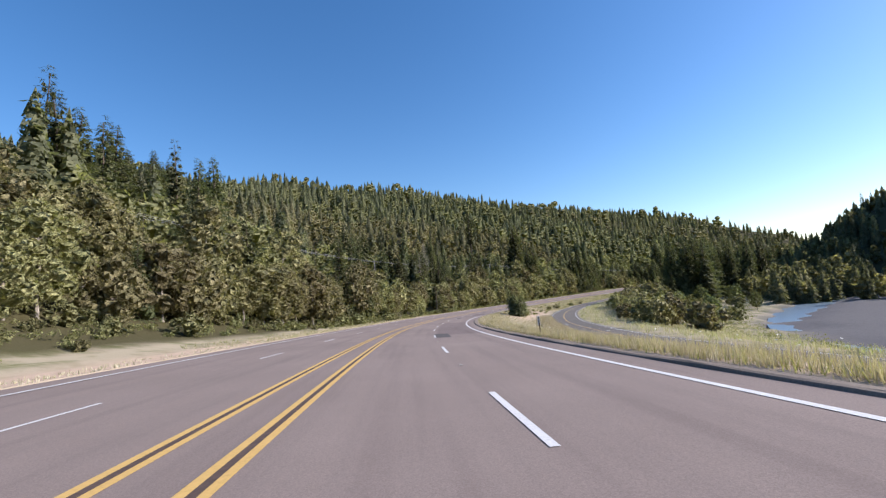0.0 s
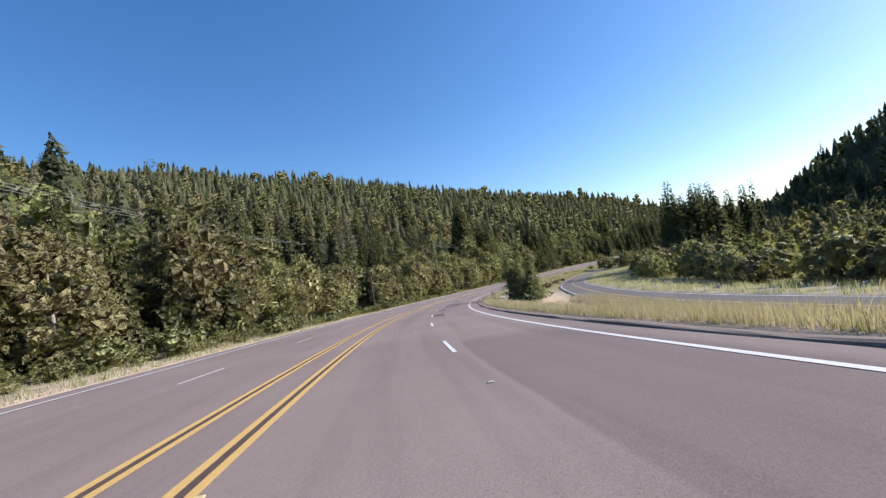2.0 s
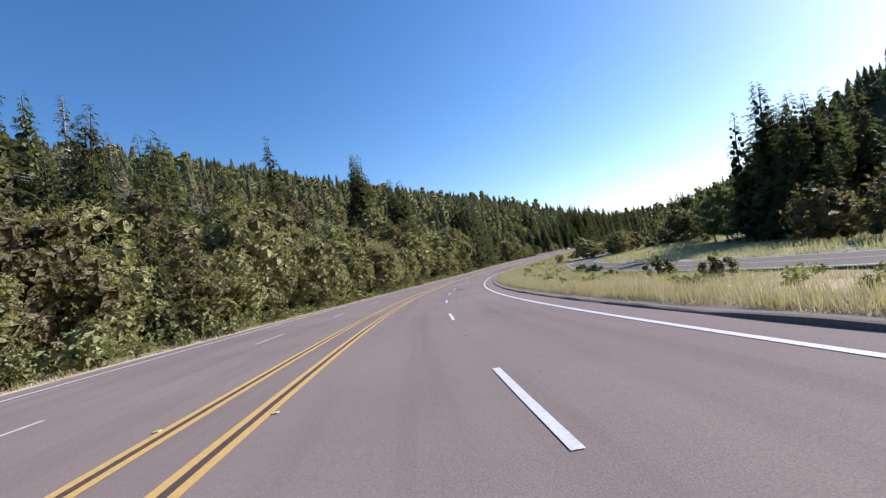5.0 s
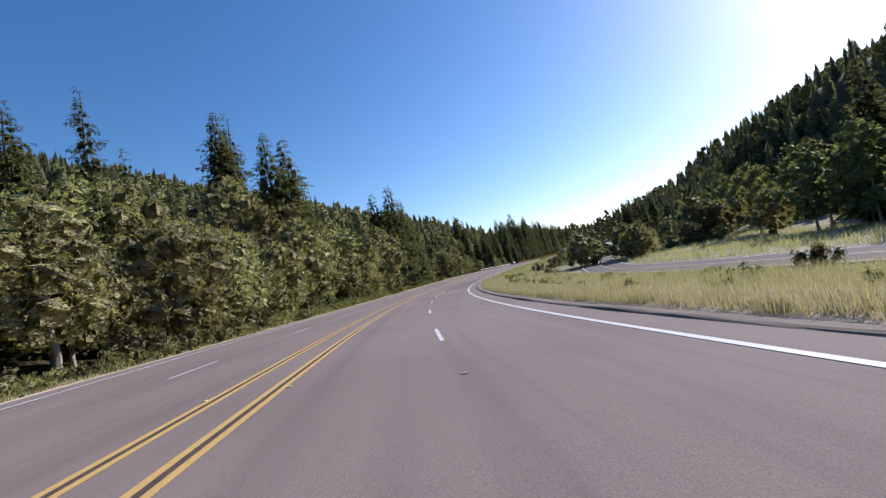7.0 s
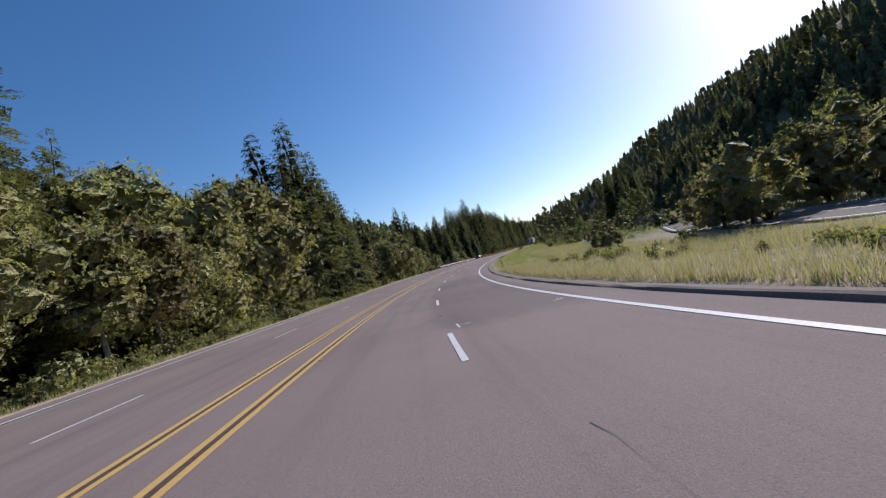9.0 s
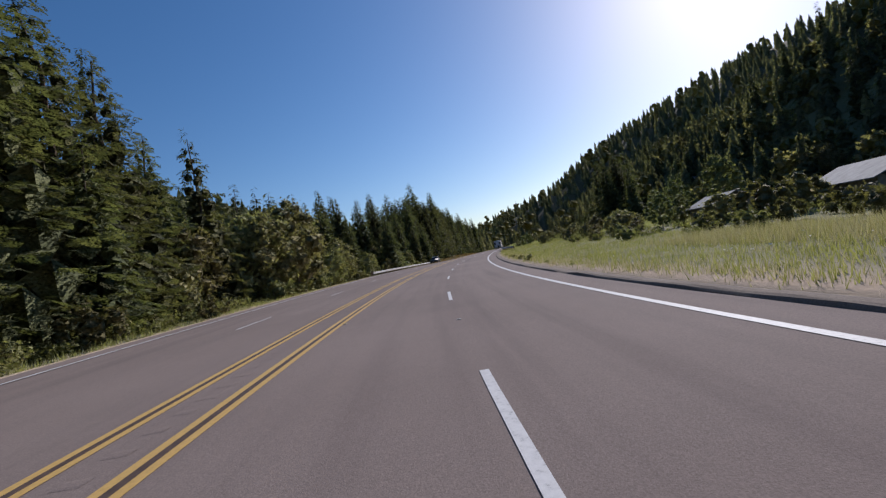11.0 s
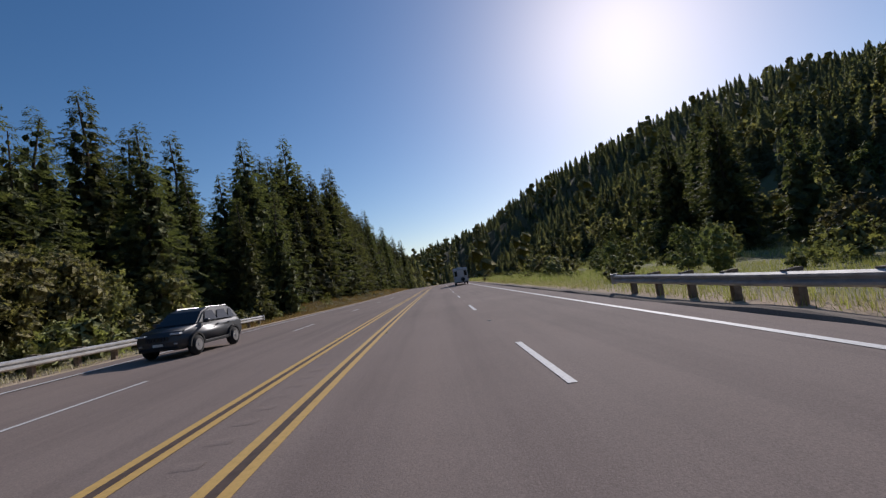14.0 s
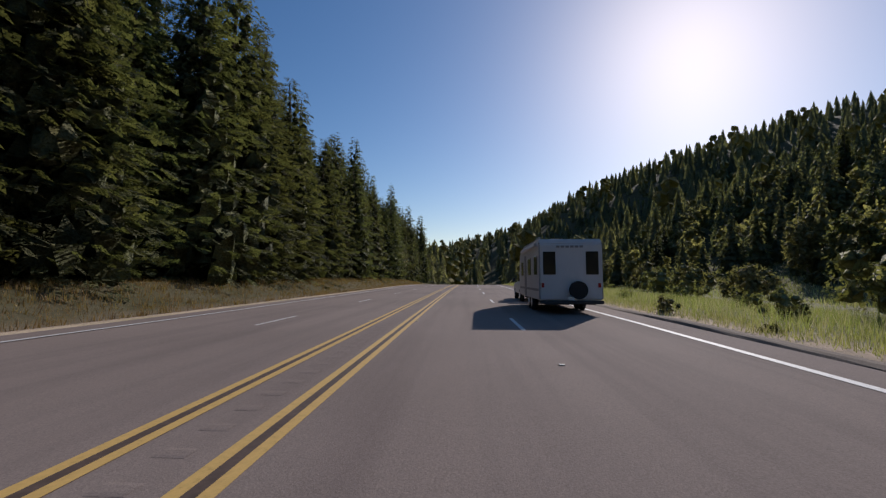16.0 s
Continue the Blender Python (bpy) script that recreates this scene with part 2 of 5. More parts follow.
def box(bm, x0, x1, y0, y1, z0, z1, bevel=0.0):
    r = bmesh.ops.create_cube(bm, size=1.0, matrix=Matrix.LocRotScale(((x0 + x1) / 2, (y0 + y1) / 2, (z0 + z1) / 2), None, (x1 - x0, y1 - y0, z1 - z0)))
    if bevel:
        es = list({e for v in r["verts"] for e in v.link_edges})
        bmesh.ops.bevel(bm, geom=es, offset=bevel, segments=2, affect="EDGES", profile=0.5)
    return bm


def rod(bm, a, b, r0, r1=None, n=10):
    a, b = Vector(a), Vector(b)
    d = b - a
    m = Matrix.Translation((a + b) / 2) @ d.to_track_quat("Z", "Y").to_matrix().to_4x4()
    bmesh.ops.create_cone(bm, cap_ends=True, segments=n, radius1=r0, radius2=r0 if r1 is None else r1, depth=d.length, matrix=m)
    return bm


def tube(points, r, n=6):
    """One closed tube along a line of points."""
    v, f = [], []
    for i, p in enumerate(points):
        d = (Vector(points[min(i + 1, len(points) - 1)]) - Vector(points[max(i - 1, 0)])).normalized()
        a = d.cross(Vector((0.3, 0.2, 1))).normalized()
        b = d.cross(a)
        v += [tuple(Vector(p) + (a * math.cos(k * 6.2832 / n) + b * math.sin(k * 6.2832 / n)) * r) for k in range(n)]
        if i:
            f += [((i - 1) * n + k, (i - 1) * n + (k + 1) % n, i * n + (k + 1) % n, i * n + k) for k in range(n)]
    return v, f + [tuple(range(n))[::-1], tuple(range(len(v) - n, len(v)))]


# ---------------------------------------------------------------- the highway's line
STEP = 2.0
KNOT_S = -40.0 + 30.0 * np.arange(24)
KAPPA = [0.20, -0.84, -1.88, -2.94, -3.28, -3.45, -3.44, -3.10, -2.75, -2.78, -3.31, -3.37, -3.07, -2.61, -1.98, -0.65, 0.01, -0.18, -0.31, -0.38, -0.41, -0.39, -0.34, -0.26]
GRADE = [-5.35, -5.48, -5.45, -5.19, -4.28, -3.96, -3.16, -2.57, -1.96, -1.36, -0.86, 0.32, 1.04, 1.09, 0.72, 0.24, 0.11, 0.32, 0.41, 0.41, 0.36, 0.28, 0.21, 0.14]
BANK = [2.75, 3.23, 3.95, 4.05, 3.60, 4.02, 4.19, 4.31, 4.50, 4.17, 4.36, 4.70, 5.25, 5.33, 4.44, 1.95, -0.17, -2.07, -2.45, -2.00, -1.27, -0.51, 0.19, 0.77]
LINE_S = np.arange(-700.0, 1500.0, STEP)


def integrate(rate):
    a = np.concatenate([[0.0], np.cumsum((rate[1:] + rate[:-1]) / 2 * STEP)])
    return a - np.interp(0.0, LINE_S, a)


kap = np.interp(LINE_S, KNOT_S, KAPPA) * 1e-3
kap[(LINE_S < -40) | (LINE_S > 640)] = 0.0
grd = np.interp(LINE_S, KNOT_S, GRADE) * 1e-2
grd[LINE_S < -60] = -0.02
grd = np.where(LINE_S > 530, np.interp(LINE_S, (530, 580, 800), (0.003, -0.03, -0.01)), grd)
HEAD = integrate(kap) + 0.0991
LX, LY, LZ = integrate(-np.sin(HEAD)), integrate(np.cos(HEAD)), integrate(grd)
LB = np.interp(LINE_S, KNOT_S, BANK) * 1e-2
FAR_DIR = radians(-30.0)          # far out, cross lines run square to this heading


def ip(s, arr):
    return np.interp(s, LINE_S, arr)


def plan(s, u):
    """Plan position of station s, offset u (right is positive)."""
    s, u = np.asarray(s, float), np.asarray(u, float)
    h = ip(s, HEAD)
    near = np.clip(u, -60, 60)
    far = u - near
    return ip(s, LX) + near * np.cos(h) + far * np.cos(FAR_DIR), ip(s, LY) + near * np.sin(h) + far * np.sin(FAR_DIR)


def smooth(a, b, x):
    t = np.clip((x - a) / (b - a), 0, 1)
    return t * t * (3 - 2 * t)


DROP = ((-100, 0, 30, 60, 100, 150, 260, 350, 600), (6.0, 5.0, 4.5, 3.6, 2.5, 1.5, 1.2, 1.0, 1.5))
SIDE_U = ((-100, 0, 60, 100, 160, 260, 310, 350, 420, 520), (52, 38, 30, 28, 29, 28, 35, 46, 68, 95))
RIVER_Z = -13.2
RIVER_U = ((-200, 0, 122, 225, 270, 400), (60, 62, 74, 106, 126, 170))
RIVER_W = ((0, 122, 225), (0.1, 0.14, 0.7))
BENCH = ((-300, 280, 340, 450, 600, 800, 1200), (17, 17, 28, 36, 60, 110, 180))
RIDGE_Y = ((-600, 0, 100, 200, 300, 390, 460, 520, 600, 720), (190, 176, 132, 111, 74, 39, 31, 19, 9, 0))
TOE_X = ((-300, 100, 200, 300, 400, 500, 600), (160, 168, 190, 245, 320, 395, 465))


def lumps(x, y, size, seed):
    return np.sin(x / size + seed) * np.cos(y / size * 1.3 + seed * 2.1) + 0.5 * np.sin(x / size * 2.3 + y / size * 1.7 + seed)


def ground_z(s, u):
    s, u = np.asarray(s, float) + 0 * np.asarray(u, float), np.asarray(u, float) + 0 * np.asarray(s, float)
    x, y = plan(s, u)
    edge = np.clip(u, -9.2, 9.2)
    z0 = ip(s, LZ) - edge * ip(s, LB)
    # left: verge, then the hillside
    d = -u - np.interp(s, *BENCH)
    crest = np.interp(s, (0, 120, 220, 320, 420, 520, 650, 800, 1000), (325, 325, 335, 365, 480, 430, 470, 420, 410))
    hill = np.where(d > 0, 0.38 * np.minimum(d, crest) - 0.05 * np.clip(d - crest, 0, 600), 0.0)
    hill = hill * (0.35 + 0.65 * smooth(0, 25, d)) + smooth(30, 150, d) * lumps(x, y, 48, 1.0) * 5
    z = z0 + np.where(u < 0, hill, 0.0)
    z = z - np.where(u < 0, 0.25 * smooth(9.4, 12.0, -u) - 1.3 * smooth(11.5, 16.5, -u) * smooth(435, 470, s), 0)
    # right: grass bank, side road bench, river flat
    us = np.interp(s, *SIDE_U)
    drop = np.interp(s, *DROP) * (1 - (1 - np.clip((u - 11.4) / (us - 15.9), 0, 1)) ** 1.5)
    zr = z0 - drop
    flat = np.interp(s, (-100, 150, 280, 340, 420), (RIVER_Z + 0.5, RIVER_Z + 0.5, -12.0, -9.0, -8.5))
    ur = np.interp(s, *RIVER_U)
    bank = smooth(us + 5, np.maximum(us + 12, np.minimum(np.interp(s, (-100, 150, 300), (78, 78, 95)), ur - 4)), u)
    zr = zr * (1 - bank) + flat * bank
    zr = zr - np.where(s < 330, 1.6 * smooth(ur - 3, ur + 2, u) * (1 - smooth(ur + 14 * np.interp(s, *RIVER_W), ur + 22 * np.interp(s, *RIVER_W) + 1, u)) * (1 - smooth(300, 330, s)), 0)
    # the mountain across the river and the ranges behind it
    toe = np.interp(y, *TOE_X)
    f = (x - toe) / np.maximum(602 - toe, 20)
    up = np.where(f < 1, np.clip(f, 0, 1) ** 0.65, 1 - 0.15 * np.clip(f - 1, 0, 3))
    mtn = np.interp(y, *RIDGE_Y) * up + smooth(0.05, 0.3, f) * lumps(x, y, 40, 3.0) * 3 * np.clip(np.interp(y, *RIDGE_Y) / 60, 0, 1)
    r = np.hypot(x - 300, y - 430)
    rng = (26 * smooth(180, 480, r) + 34 * smooth(450, 900, r) + 70 * smooth(800, 1500, r)) * smooth(610, 800, s) + smooth(620, 800, s) * lumps(x, y, 60, 5.0) * 4
    t = np.clip(((x - 1037) * 712 + (y - 182) * 1002) / (712 ** 2 + 1002 ** 2), 0, 1.5)
    away = np.hypot(x - 1037 - 712 * t, y - 182 - 1002 * t)
    rng = np.maximum(rng, np.interp(t, (0, 0.33, 0.67, 0.92, 1.2, 1.5), (212, 132, 150, 165, 196, 150)) * np.clip(1 - (away / 566) ** 2, 0, 1) + smooth(520, 350, away) * lumps(x, y, 60, 7.0) * 4)
    spur = 56 * np.exp(-((x - 295) ** 2 + (y - 222) ** 2) / 72 ** 2) * smooth(60, 110, u)
    zr = zr + np.maximum(np.maximum(mtn * smooth(30, 90, u), spur), rng)
    z = np.where(u > 9.2, zr, z + np.maximum(0, rng - np.where(u < 0, hill, 0)))
    # keep the soil under the pavement
    return z - np.where(np.abs(u) < 9.35, 0.22, 0.0)


def at_ground(s, u, lift=0.0):
    x, y = plan(s, u)
    return float(x), float(y), float(ground_z(s, u)) + lift


def on_road(s, u, lift=0.0):
    h = ip(s, HEAD)
    return np.stack([ip(s, LX) + u * np.cos(h), ip(s, LY) + u * np.sin(h), ip(s, LZ) - u * ip(s, LB) + lift], -1)


def grid_faces(n, m):
    i = np.arange(n - 1)[:, None] * m + np.arange(m - 1)[None, :]
    return np.stack([i, i + 1, i + m + 1, i + m], -1).reshape(-1, 4)


# ---------------------------------------------------------------- ground
gs = np.concatenate([np.arange(-700, -60, 40.0), np.arange(-60, 620, 4.0), np.arange(620, 1500, 20.0)])
gu = np.concatenate([np.arange(-2600, -1000, 200.0), np.arange(-1000, -120, 20.0), np.arange(-120, -24, 6.0), np.arange(-24, -9.4, 1.6), [-9.35, -9.2, -4, 0, 4, 9.2, 9.35],
                     np.arange(10.2, 40, 1.6), np.arange(40, 180, 6.0), np.arange(180, 1000, 20.0), np.arange(1000, 2600, 200.0)])
GS, GU = np.meshgrid(gs, gu, indexing="ij")
gx, gy = plan(GS, GU)
gz = ground_z(GS, GU)
rs = np.random.RandomState(3)
gz += np.where((np.abs(GU) > 12), rs.normal(0, 0.06, gz.shape), 0)
ground = tagged(new("ground", mesh_from("ground", np.stack([gx, gy, gz], -1).reshape(-1, 3), grid_faces(len(gs), len(gu)), M_GROUND, True)),
                "dry grassy valley floor and wooded hillsides with sandy road verges", "ground", kind="structure")
SAND_U = ((0, 30, 120, 200, 335, 345, 372, 385, 440, 460), (17, 16.5, 14.0, 12.2, 11.2, 14.0, 14.0, 11.2, 11.2, 10.6))
sand = np.where(GU < 0, smooth(9.0, 9.8, -GU) * (1 - smooth(np.interp(GS, *SAND_U), np.interp(GS, *SAND_U) + 2.0, -GU)),
                smooth(9.0, 9.6, GU) * (1 - smooth(10.2, 11.2, GU)) * 0.8)
sand = np.maximum(sand, np.exp(-((GS - 140) / 34) ** 2) * smooth(12, 15, GU) * (1 - smooth(22.5, 24.5, GU)))
wood = np.where(GU < 0, smooth(np.interp(GS, (0, 60, 200, 330, 360, 450), (24, 19, 13, 15, 22, 19)), np.interp(GS, (0, 60, 200, 330, 360, 450), (27, 22, 16, 18, 28, 24)), -GU), smooth(90, 120, GU) * smooth(-6, 2, gz - RIVER_Z - 3))
bed = GU - np.interp(GS, *RIVER_U)
grav = np.where(GU > 0, smooth(-4, 0, bed) * (1 - smooth(60, 80, bed)) * (1 - smooth(250, 290, GS)), 0)
wood = np.maximum(wood, smooth(480, 580, GS) * smooth(28, 48, np.abs(GU)))
wood = np.maximum(wood, smooth(600, 660, GS))
wood = np.maximum(wood, 0.85 * smooth(430, 455, GS) * smooth(10.2, 11.6, -GU))
wood = np.maximum(wood, smooth(330, 380, gx) * smooth(60, 90, GU)) * (1 - grav)
meadow = 0.75 * smooth(270, 340, GS) * smooth(11, 13, GU) * (1 - smooth(120, 160, GU)) + 0.6 * smooth(150, 250, GS) * smooth(11.5, 13, -GU) * (1 - smooth(330, 360, GS))
for nm, arr in (("sand", sand), ("forest", wood), ("gravel", grav), ("meadow", meadow)):
    a = ground.data.attributes.new(nm, "FLOAT", "POINT")
    a.data.foreach_set("value", arr.reshape(-1).astype(np.float32))

# ---------------------------------------------------------------- road
RS = np.arange(-160.0, 690.0, 2.0)


def ribbon(name, s, u0, u1, lift, mat, parent, label="", cols=2):
    us = np.linspace(u0, u1, cols)
    v = np.stack([on_road(s, k, lift) for k in us], 1).reshape(-1, 3)
    return piece(name, v, grid_faces(len(s), cols), mat, parent, label)


def slab(name, s, profile, mat, parent=None, label=""):
    """A long body swept along the road; profile: (u, height) points, left to right over the top."""
    v = np.stack([on_road(s, k, z) for k, z in profile], 1).reshape(-1, 3)
    return piece(name, v, grid_faces(len(s), len(profile)), mat, parent, label)


road = slab("road", RS, ((-9.3, -0.35), (-9.2, -0.02), (-6, 0), (-3, 0), (0, 0), (3, 0), (4.2, 0), (4.5, 0), (5.2, 0), (6, 0), (7, 0), (7.7, 0), (9.0, 0), (9.2, -0.02), (9.3, -0.35)), M_ROAD)
lane = road.data.attributes.new("lane", "FLOAT_VECTOR", "POINT")
LU = np.array([-9.3, -9.2, -6, -3, 0, 3, 4.2, 4.5, 5.2, 6, 7, 7.7, 9.0, 9.2, 9.3])
lane.data.foreach_set("vector", np.stack([np.tile(LU, len(RS)), np.repeat(RS, len(LU)), np.zeros(len(RS) * len(LU))], -1).reshape(-1).astype(np.float32))
WS, WU = np.repeat(RS, len(LU)), np.tile(LU, len(RS))
worn = np.zeros(len(WS))
for s0, s1, lo, hi in ((30, 76, 4.3, 7.8), (108, 136, 4.4, 6.4), (262, 304, 4.15, 7.8)):
    worn = np.maximum(worn, smooth(s0, s0 + 8, WS) * (1 - smooth(s1 - 8, s1, WS)) * (WU > lo) * (WU < hi))
road.data.attributes.new("worn", "FLOAT", "POINT").data.foreach_set("value", worn.astype(np.float32))
tagged(road, "four-lane highway of worn grey asphalt with double yellow lines", "road", kind="structure")
for c in (-0.565, 0.565):
    for k in (-0.115, 0.115):
        ribbon("yellow_line", RS, c + k - 0.06, c + k + 0.06, 0.009, M_YELLOW, road, "worn yellow centre line")
    ribbon("black_line", RS, c - 0.055, c + 0.055, 0.009, M_BLACK, road, "black stripe between yellow lines")
for a, b in ((-160.0, 119.7), (121.4, 128.1), (134.0, 690.0)):
    ribbon("edge_line", np.arange(a, b, 2.0), 7.76, 7.94, 0.009, M_WHITE, road, "white edge line")
ribbon("edge_line", RS, -7.93, -7.76, 0.009, M_WHITE, road, "thin white edge line")
for k in range(-9, 53):
    e = 8.18 + 12.864 * k
    ribbon("lane_dash", np.linspace(e - 3.5, e, 5), 3.935, 4.06, 0.009, M_WHITE, road)
    e = 10.0 + 12.83 * k
    ribbon("lane_dash", np.linspace(e - 3.2, e, 5), -4.01, -3.91, 0.009, M_WHITE, road)

# asphalt kerb along the low side
dike_s = np.arange(-160.0, 690.0, 1.0)
kerb_rs = np.random.RandomState(31)
dike = slab("kerb", dike_s, ((8.95, -0.1), (9.0, 0.008), (9.05, 0.055), (9.14, 0.08), (9.36, 0.075), (9.6, 0.03), (9.9, -0.06), (10.2, -0.5)), M_DIKE)
bent = np.array([v.co for v in dike.data.vertices])
bent[:, 2] += np.repeat(np.convolve(kerb_rs.normal(0, 0.022, len(dike_s)), np.ones(3) / 2, "same"), 8) * np.tile([0, 0.3, 1, 1, 1, 0.6, 0, 0], len(dike_s)) + kerb_rs.normal(0, 0.006, len(bent))
dike.data.vertices.foreach_set("co", bent.reshape(-1).astype(np.float32))
tagged(dike, "low rounded asphalt kerb along the grass verge", "kerb", kind="structure")

# ---------------------------------------------------------------- side road
ss = np.arange(-100.0, 470.0, 2.0)


def side_strip(name, o0, o1, lift, mat, parent=None, label="", rng=None):
    s = ss if rng is None else rng
    uc = np.interp(s, *SIDE_U)
    cols = []
    for o in (o0, (o0 + o1) / 2, o1):
        x, y = plan(s, uc + o)
        cols.append(np.stack([x, y, ground_z(s, uc) + lift + 0 * o], -1))
    return piece(name, np.stack(cols, 1).reshape(-1, 3), grid_faces(len(s), 3), mat, parent, label)


side = side_strip("side_road", -3.6, 3.6, 0.12, M_SIDE)
tagged(side, "narrow old asphalt road below the highway", "road", kind="structure")
side_strip("edge_line", -3.2, -3.05, 0.13, M_WHITE, side)
side_strip("edge_line", 3.05, 3.2, 0.13, M_WHITE, side)
side_strip("centre_line", -0.08, 0.08, 0.13, M_YELLOW, side)

# ---------------------------------------------------------------- river
M_WATER, wnt, wb = material("river_water", 0.32, 0, 0.5)
wb.inputs["Base Color"].default_value = (0.17, 0.225, 0.27, 1)
bump(wnt, wb, noise_tex(wnt, 0.9, 5, 0.7), 0.35, 0.15)
rv_s = np.arange(-200.0, 330.0, 10.0)
rv = np.stack([np.stack([*plan(rv_s, np.interp(rv_s, *RIVER_U) + k * np.interp(rv_s, *RIVER_W)), 0 * rv_s + RIVER_Z - 0.1], -1) for k in (-5, 4, 12, 24)], 1).reshape(-1, 3)
tagged(piece("river", rv, grid_faces(len(rv_s), 4), M_WATER), "shallow blue river beside a gravel bar", "river", kind="structure")


# ---------------------------------------------------------------- trees
PHI = (1 + 5 ** 0.5) / 2
ICO_V = np.array([(-1, PHI, 0), (1, PHI, 0), (-1, -PHI, 0), (1, -PHI, 0), (0, -1, PHI), (0, 1, PHI), (0, -1, -PHI), (0, 1, -PHI), (PHI, 0, -1), (PHI, 0, 1), (-PHI, 0, -1), (-PHI, 0, 1)]) / 1.902
ICO_F = np.array([(a, b, c) for a in range(12) for b in range(a + 1, 12) for c in range(b + 1, 12)
                  if max(np.linalg.norm(ICO_V[i] - ICO_V[j]) for i, j in ((a, b), (b, c), (a, c))) < 1.2])


def quads_to(name, v, mats, cores=None):
    """Leaf sprays, and the dense inner masses of twigs and leaves that they grow from."""
    n = len(v)
    verts, faces = v.reshape(-1, 3), np.arange(4 * n).reshape(-1, 4).tolist()
    idx = [0] * n
    if cores is not None:
        cv, cf = cores
        faces += (np.asarray(cf) + 4 * n).tolist()
        idx += [1] * len(cf)
        verts = np.concatenate([verts, cv])
    me = mesh_from(name, verts, faces, mats, False, idx)
    me.polygons.foreach_set("use_smooth", np.array(idx, dtype=bool))
    return me


def clump_cores(c, rad, g, flat=0.75, size=0.62):
    n = len(c)
    v = np.asarray(c)[:, None, :] + ICO_V[None] * np.asarray(rad)[:, None, None] * g.uniform(0.84, 1.06, (n, 12, 1)) * size * np.array([1, 1, flat])
    return v.reshape(-1, 3), (ICO_F[None] + 12 * np.arange(n)[:, None, None]).reshape(-1, 3)


def bough_core(h, r, seed, bare, lean=(0, 0), clumps=36, full=0.7, fill=1.0):
    """The dense inside of a conifer: uneven masses of boughs round the stem, wide below."""
    g = np.random.RandomState(seed + 500)
    f = bare + (0.92 - bare) * (np.arange(clumps) + g.rand(clumps)) / clumps
    f = bare + (f - bare) ** 1.15
    R = r * (1 - f) ** full
    a = np.arange(clumps) * 2.4 + g.uniform(-0.5, 0.5, clumps)
    d = R * g.uniform(0.25, 0.5, clumps)
    c = np.stack([np.cos(a) * d, np.sin(a) * d, h * f], -1)
    v, faces = clump_cores(c, (R * g.uniform(0.48, 0.62, clumps) + 0.08) * fill * (1.1 - 0.55 * f ** 2), g, 1.2, 1.0)
    v[:, 0] += lean[0] * (v[:, 2] / h) ** 2
    v[:, 1] += lean[1] * (v[:, 2] / h) ** 2
    return v, faces


def conifer_crown(h, r, seed, whorls=24, arms=9, bare=0.1, ragged=0.25, lean=(0, 0), full=0.75, fine=1.0):
    """Boughs of needle sprays in whorls, longest below, drooping and uneven."""
    g = np.random.RandomState(seed)
    out = []
    for i in range(whorls):
        a = bare + (1 - bare) * (i / whorls) ** 0.9
        rad = r * (1 - a) ** full * (1 + ragged * g.normal()) + 0.12
        for k in range(arms if a < 0.8 else max(5, arms - 3)):
            ph = (k + g.rand()) / arms * 2 * math.pi
            L = max(0.2, rad * g.uniform(0.72, 1.12))
            z = h * (a + g.uniform(-1.0, 1.0) / whorls)
            d = np.array([math.cos(ph), math.sin(ph), 0.0])
            sd = np.array([-math.sin(ph), math.cos(ph), 0.0])
            droop = g.uniform(-0.1, 0.45)
            seg = 3 if L > 1.4 * fine else 2
            for j in range(seg):
                f0, f1 = 0.3 + 0.7 * j / seg, 0.3 + 0.7 * (j + 1) / seg
                p0 = d * L * f0 + np.array([0, 0, z - droop * L * f0 ** 1.6])
                p1 = d * L * f1 + np.array([0, 0, z - droop * L * f1 ** 1.6])
                w = (L * 0.2 * (1.25 - f0) + 0.5) * fine
                for sgn in (-1, 1):
                    tip = sd * sgn * w * g.uniform(0.6, 1.1) + np.array([0, 0, -w * g.uniform(0.1, 0.9)]) + d * w * g.uniform(0.3, 1.0)
                    out.append([p0, p0 * 0.4 + p1 * 0.6 + tip * 0.35 + np.array([0, 0, 0.1 * w]), p0 + tip, p0 + tip * 0.45 - (p1 - p0) * 0.25])
    v = np.array(out)
    v[..., 0] += lean[0] * (v[..., 2] / h) ** 2
    v[..., 1] += lean[1] * (v[..., 2] / h) ** 2
    return v


def leaf_cloud(centres, radii, per, size, g, flat=0.75):
    """Clumps of leaf sprays: quads spread over and through each clump."""
    out = []
    for c, rad in zip(centres, radii):
        d = g.normal(size=(per, 3))
        d /= np.linalg.norm(d, axis=1)[:, None]
        p = c + d * (rad * g.uniform(0.45, 1.12, (per, 1))) * np.array([1, 1, flat])
        n = d + g.normal(0, 0.7, (per, 3))
        n /= np.linalg.norm(n, axis=1)[:, None]
        t = np.cross(n, g.normal(size=(per, 3)))
        t /= np.linalg.norm(t, axis=1)[:, None] + 1e-9
        b = np.cross(n, t)
        s = size * g.uniform(0.6, 1.4, (per, 1))
        out.append(np.stack([p - t * s, p + b * s * 0.55, p + t * s, p - b * s * 0.55], 1))
    return np.concatenate(out)


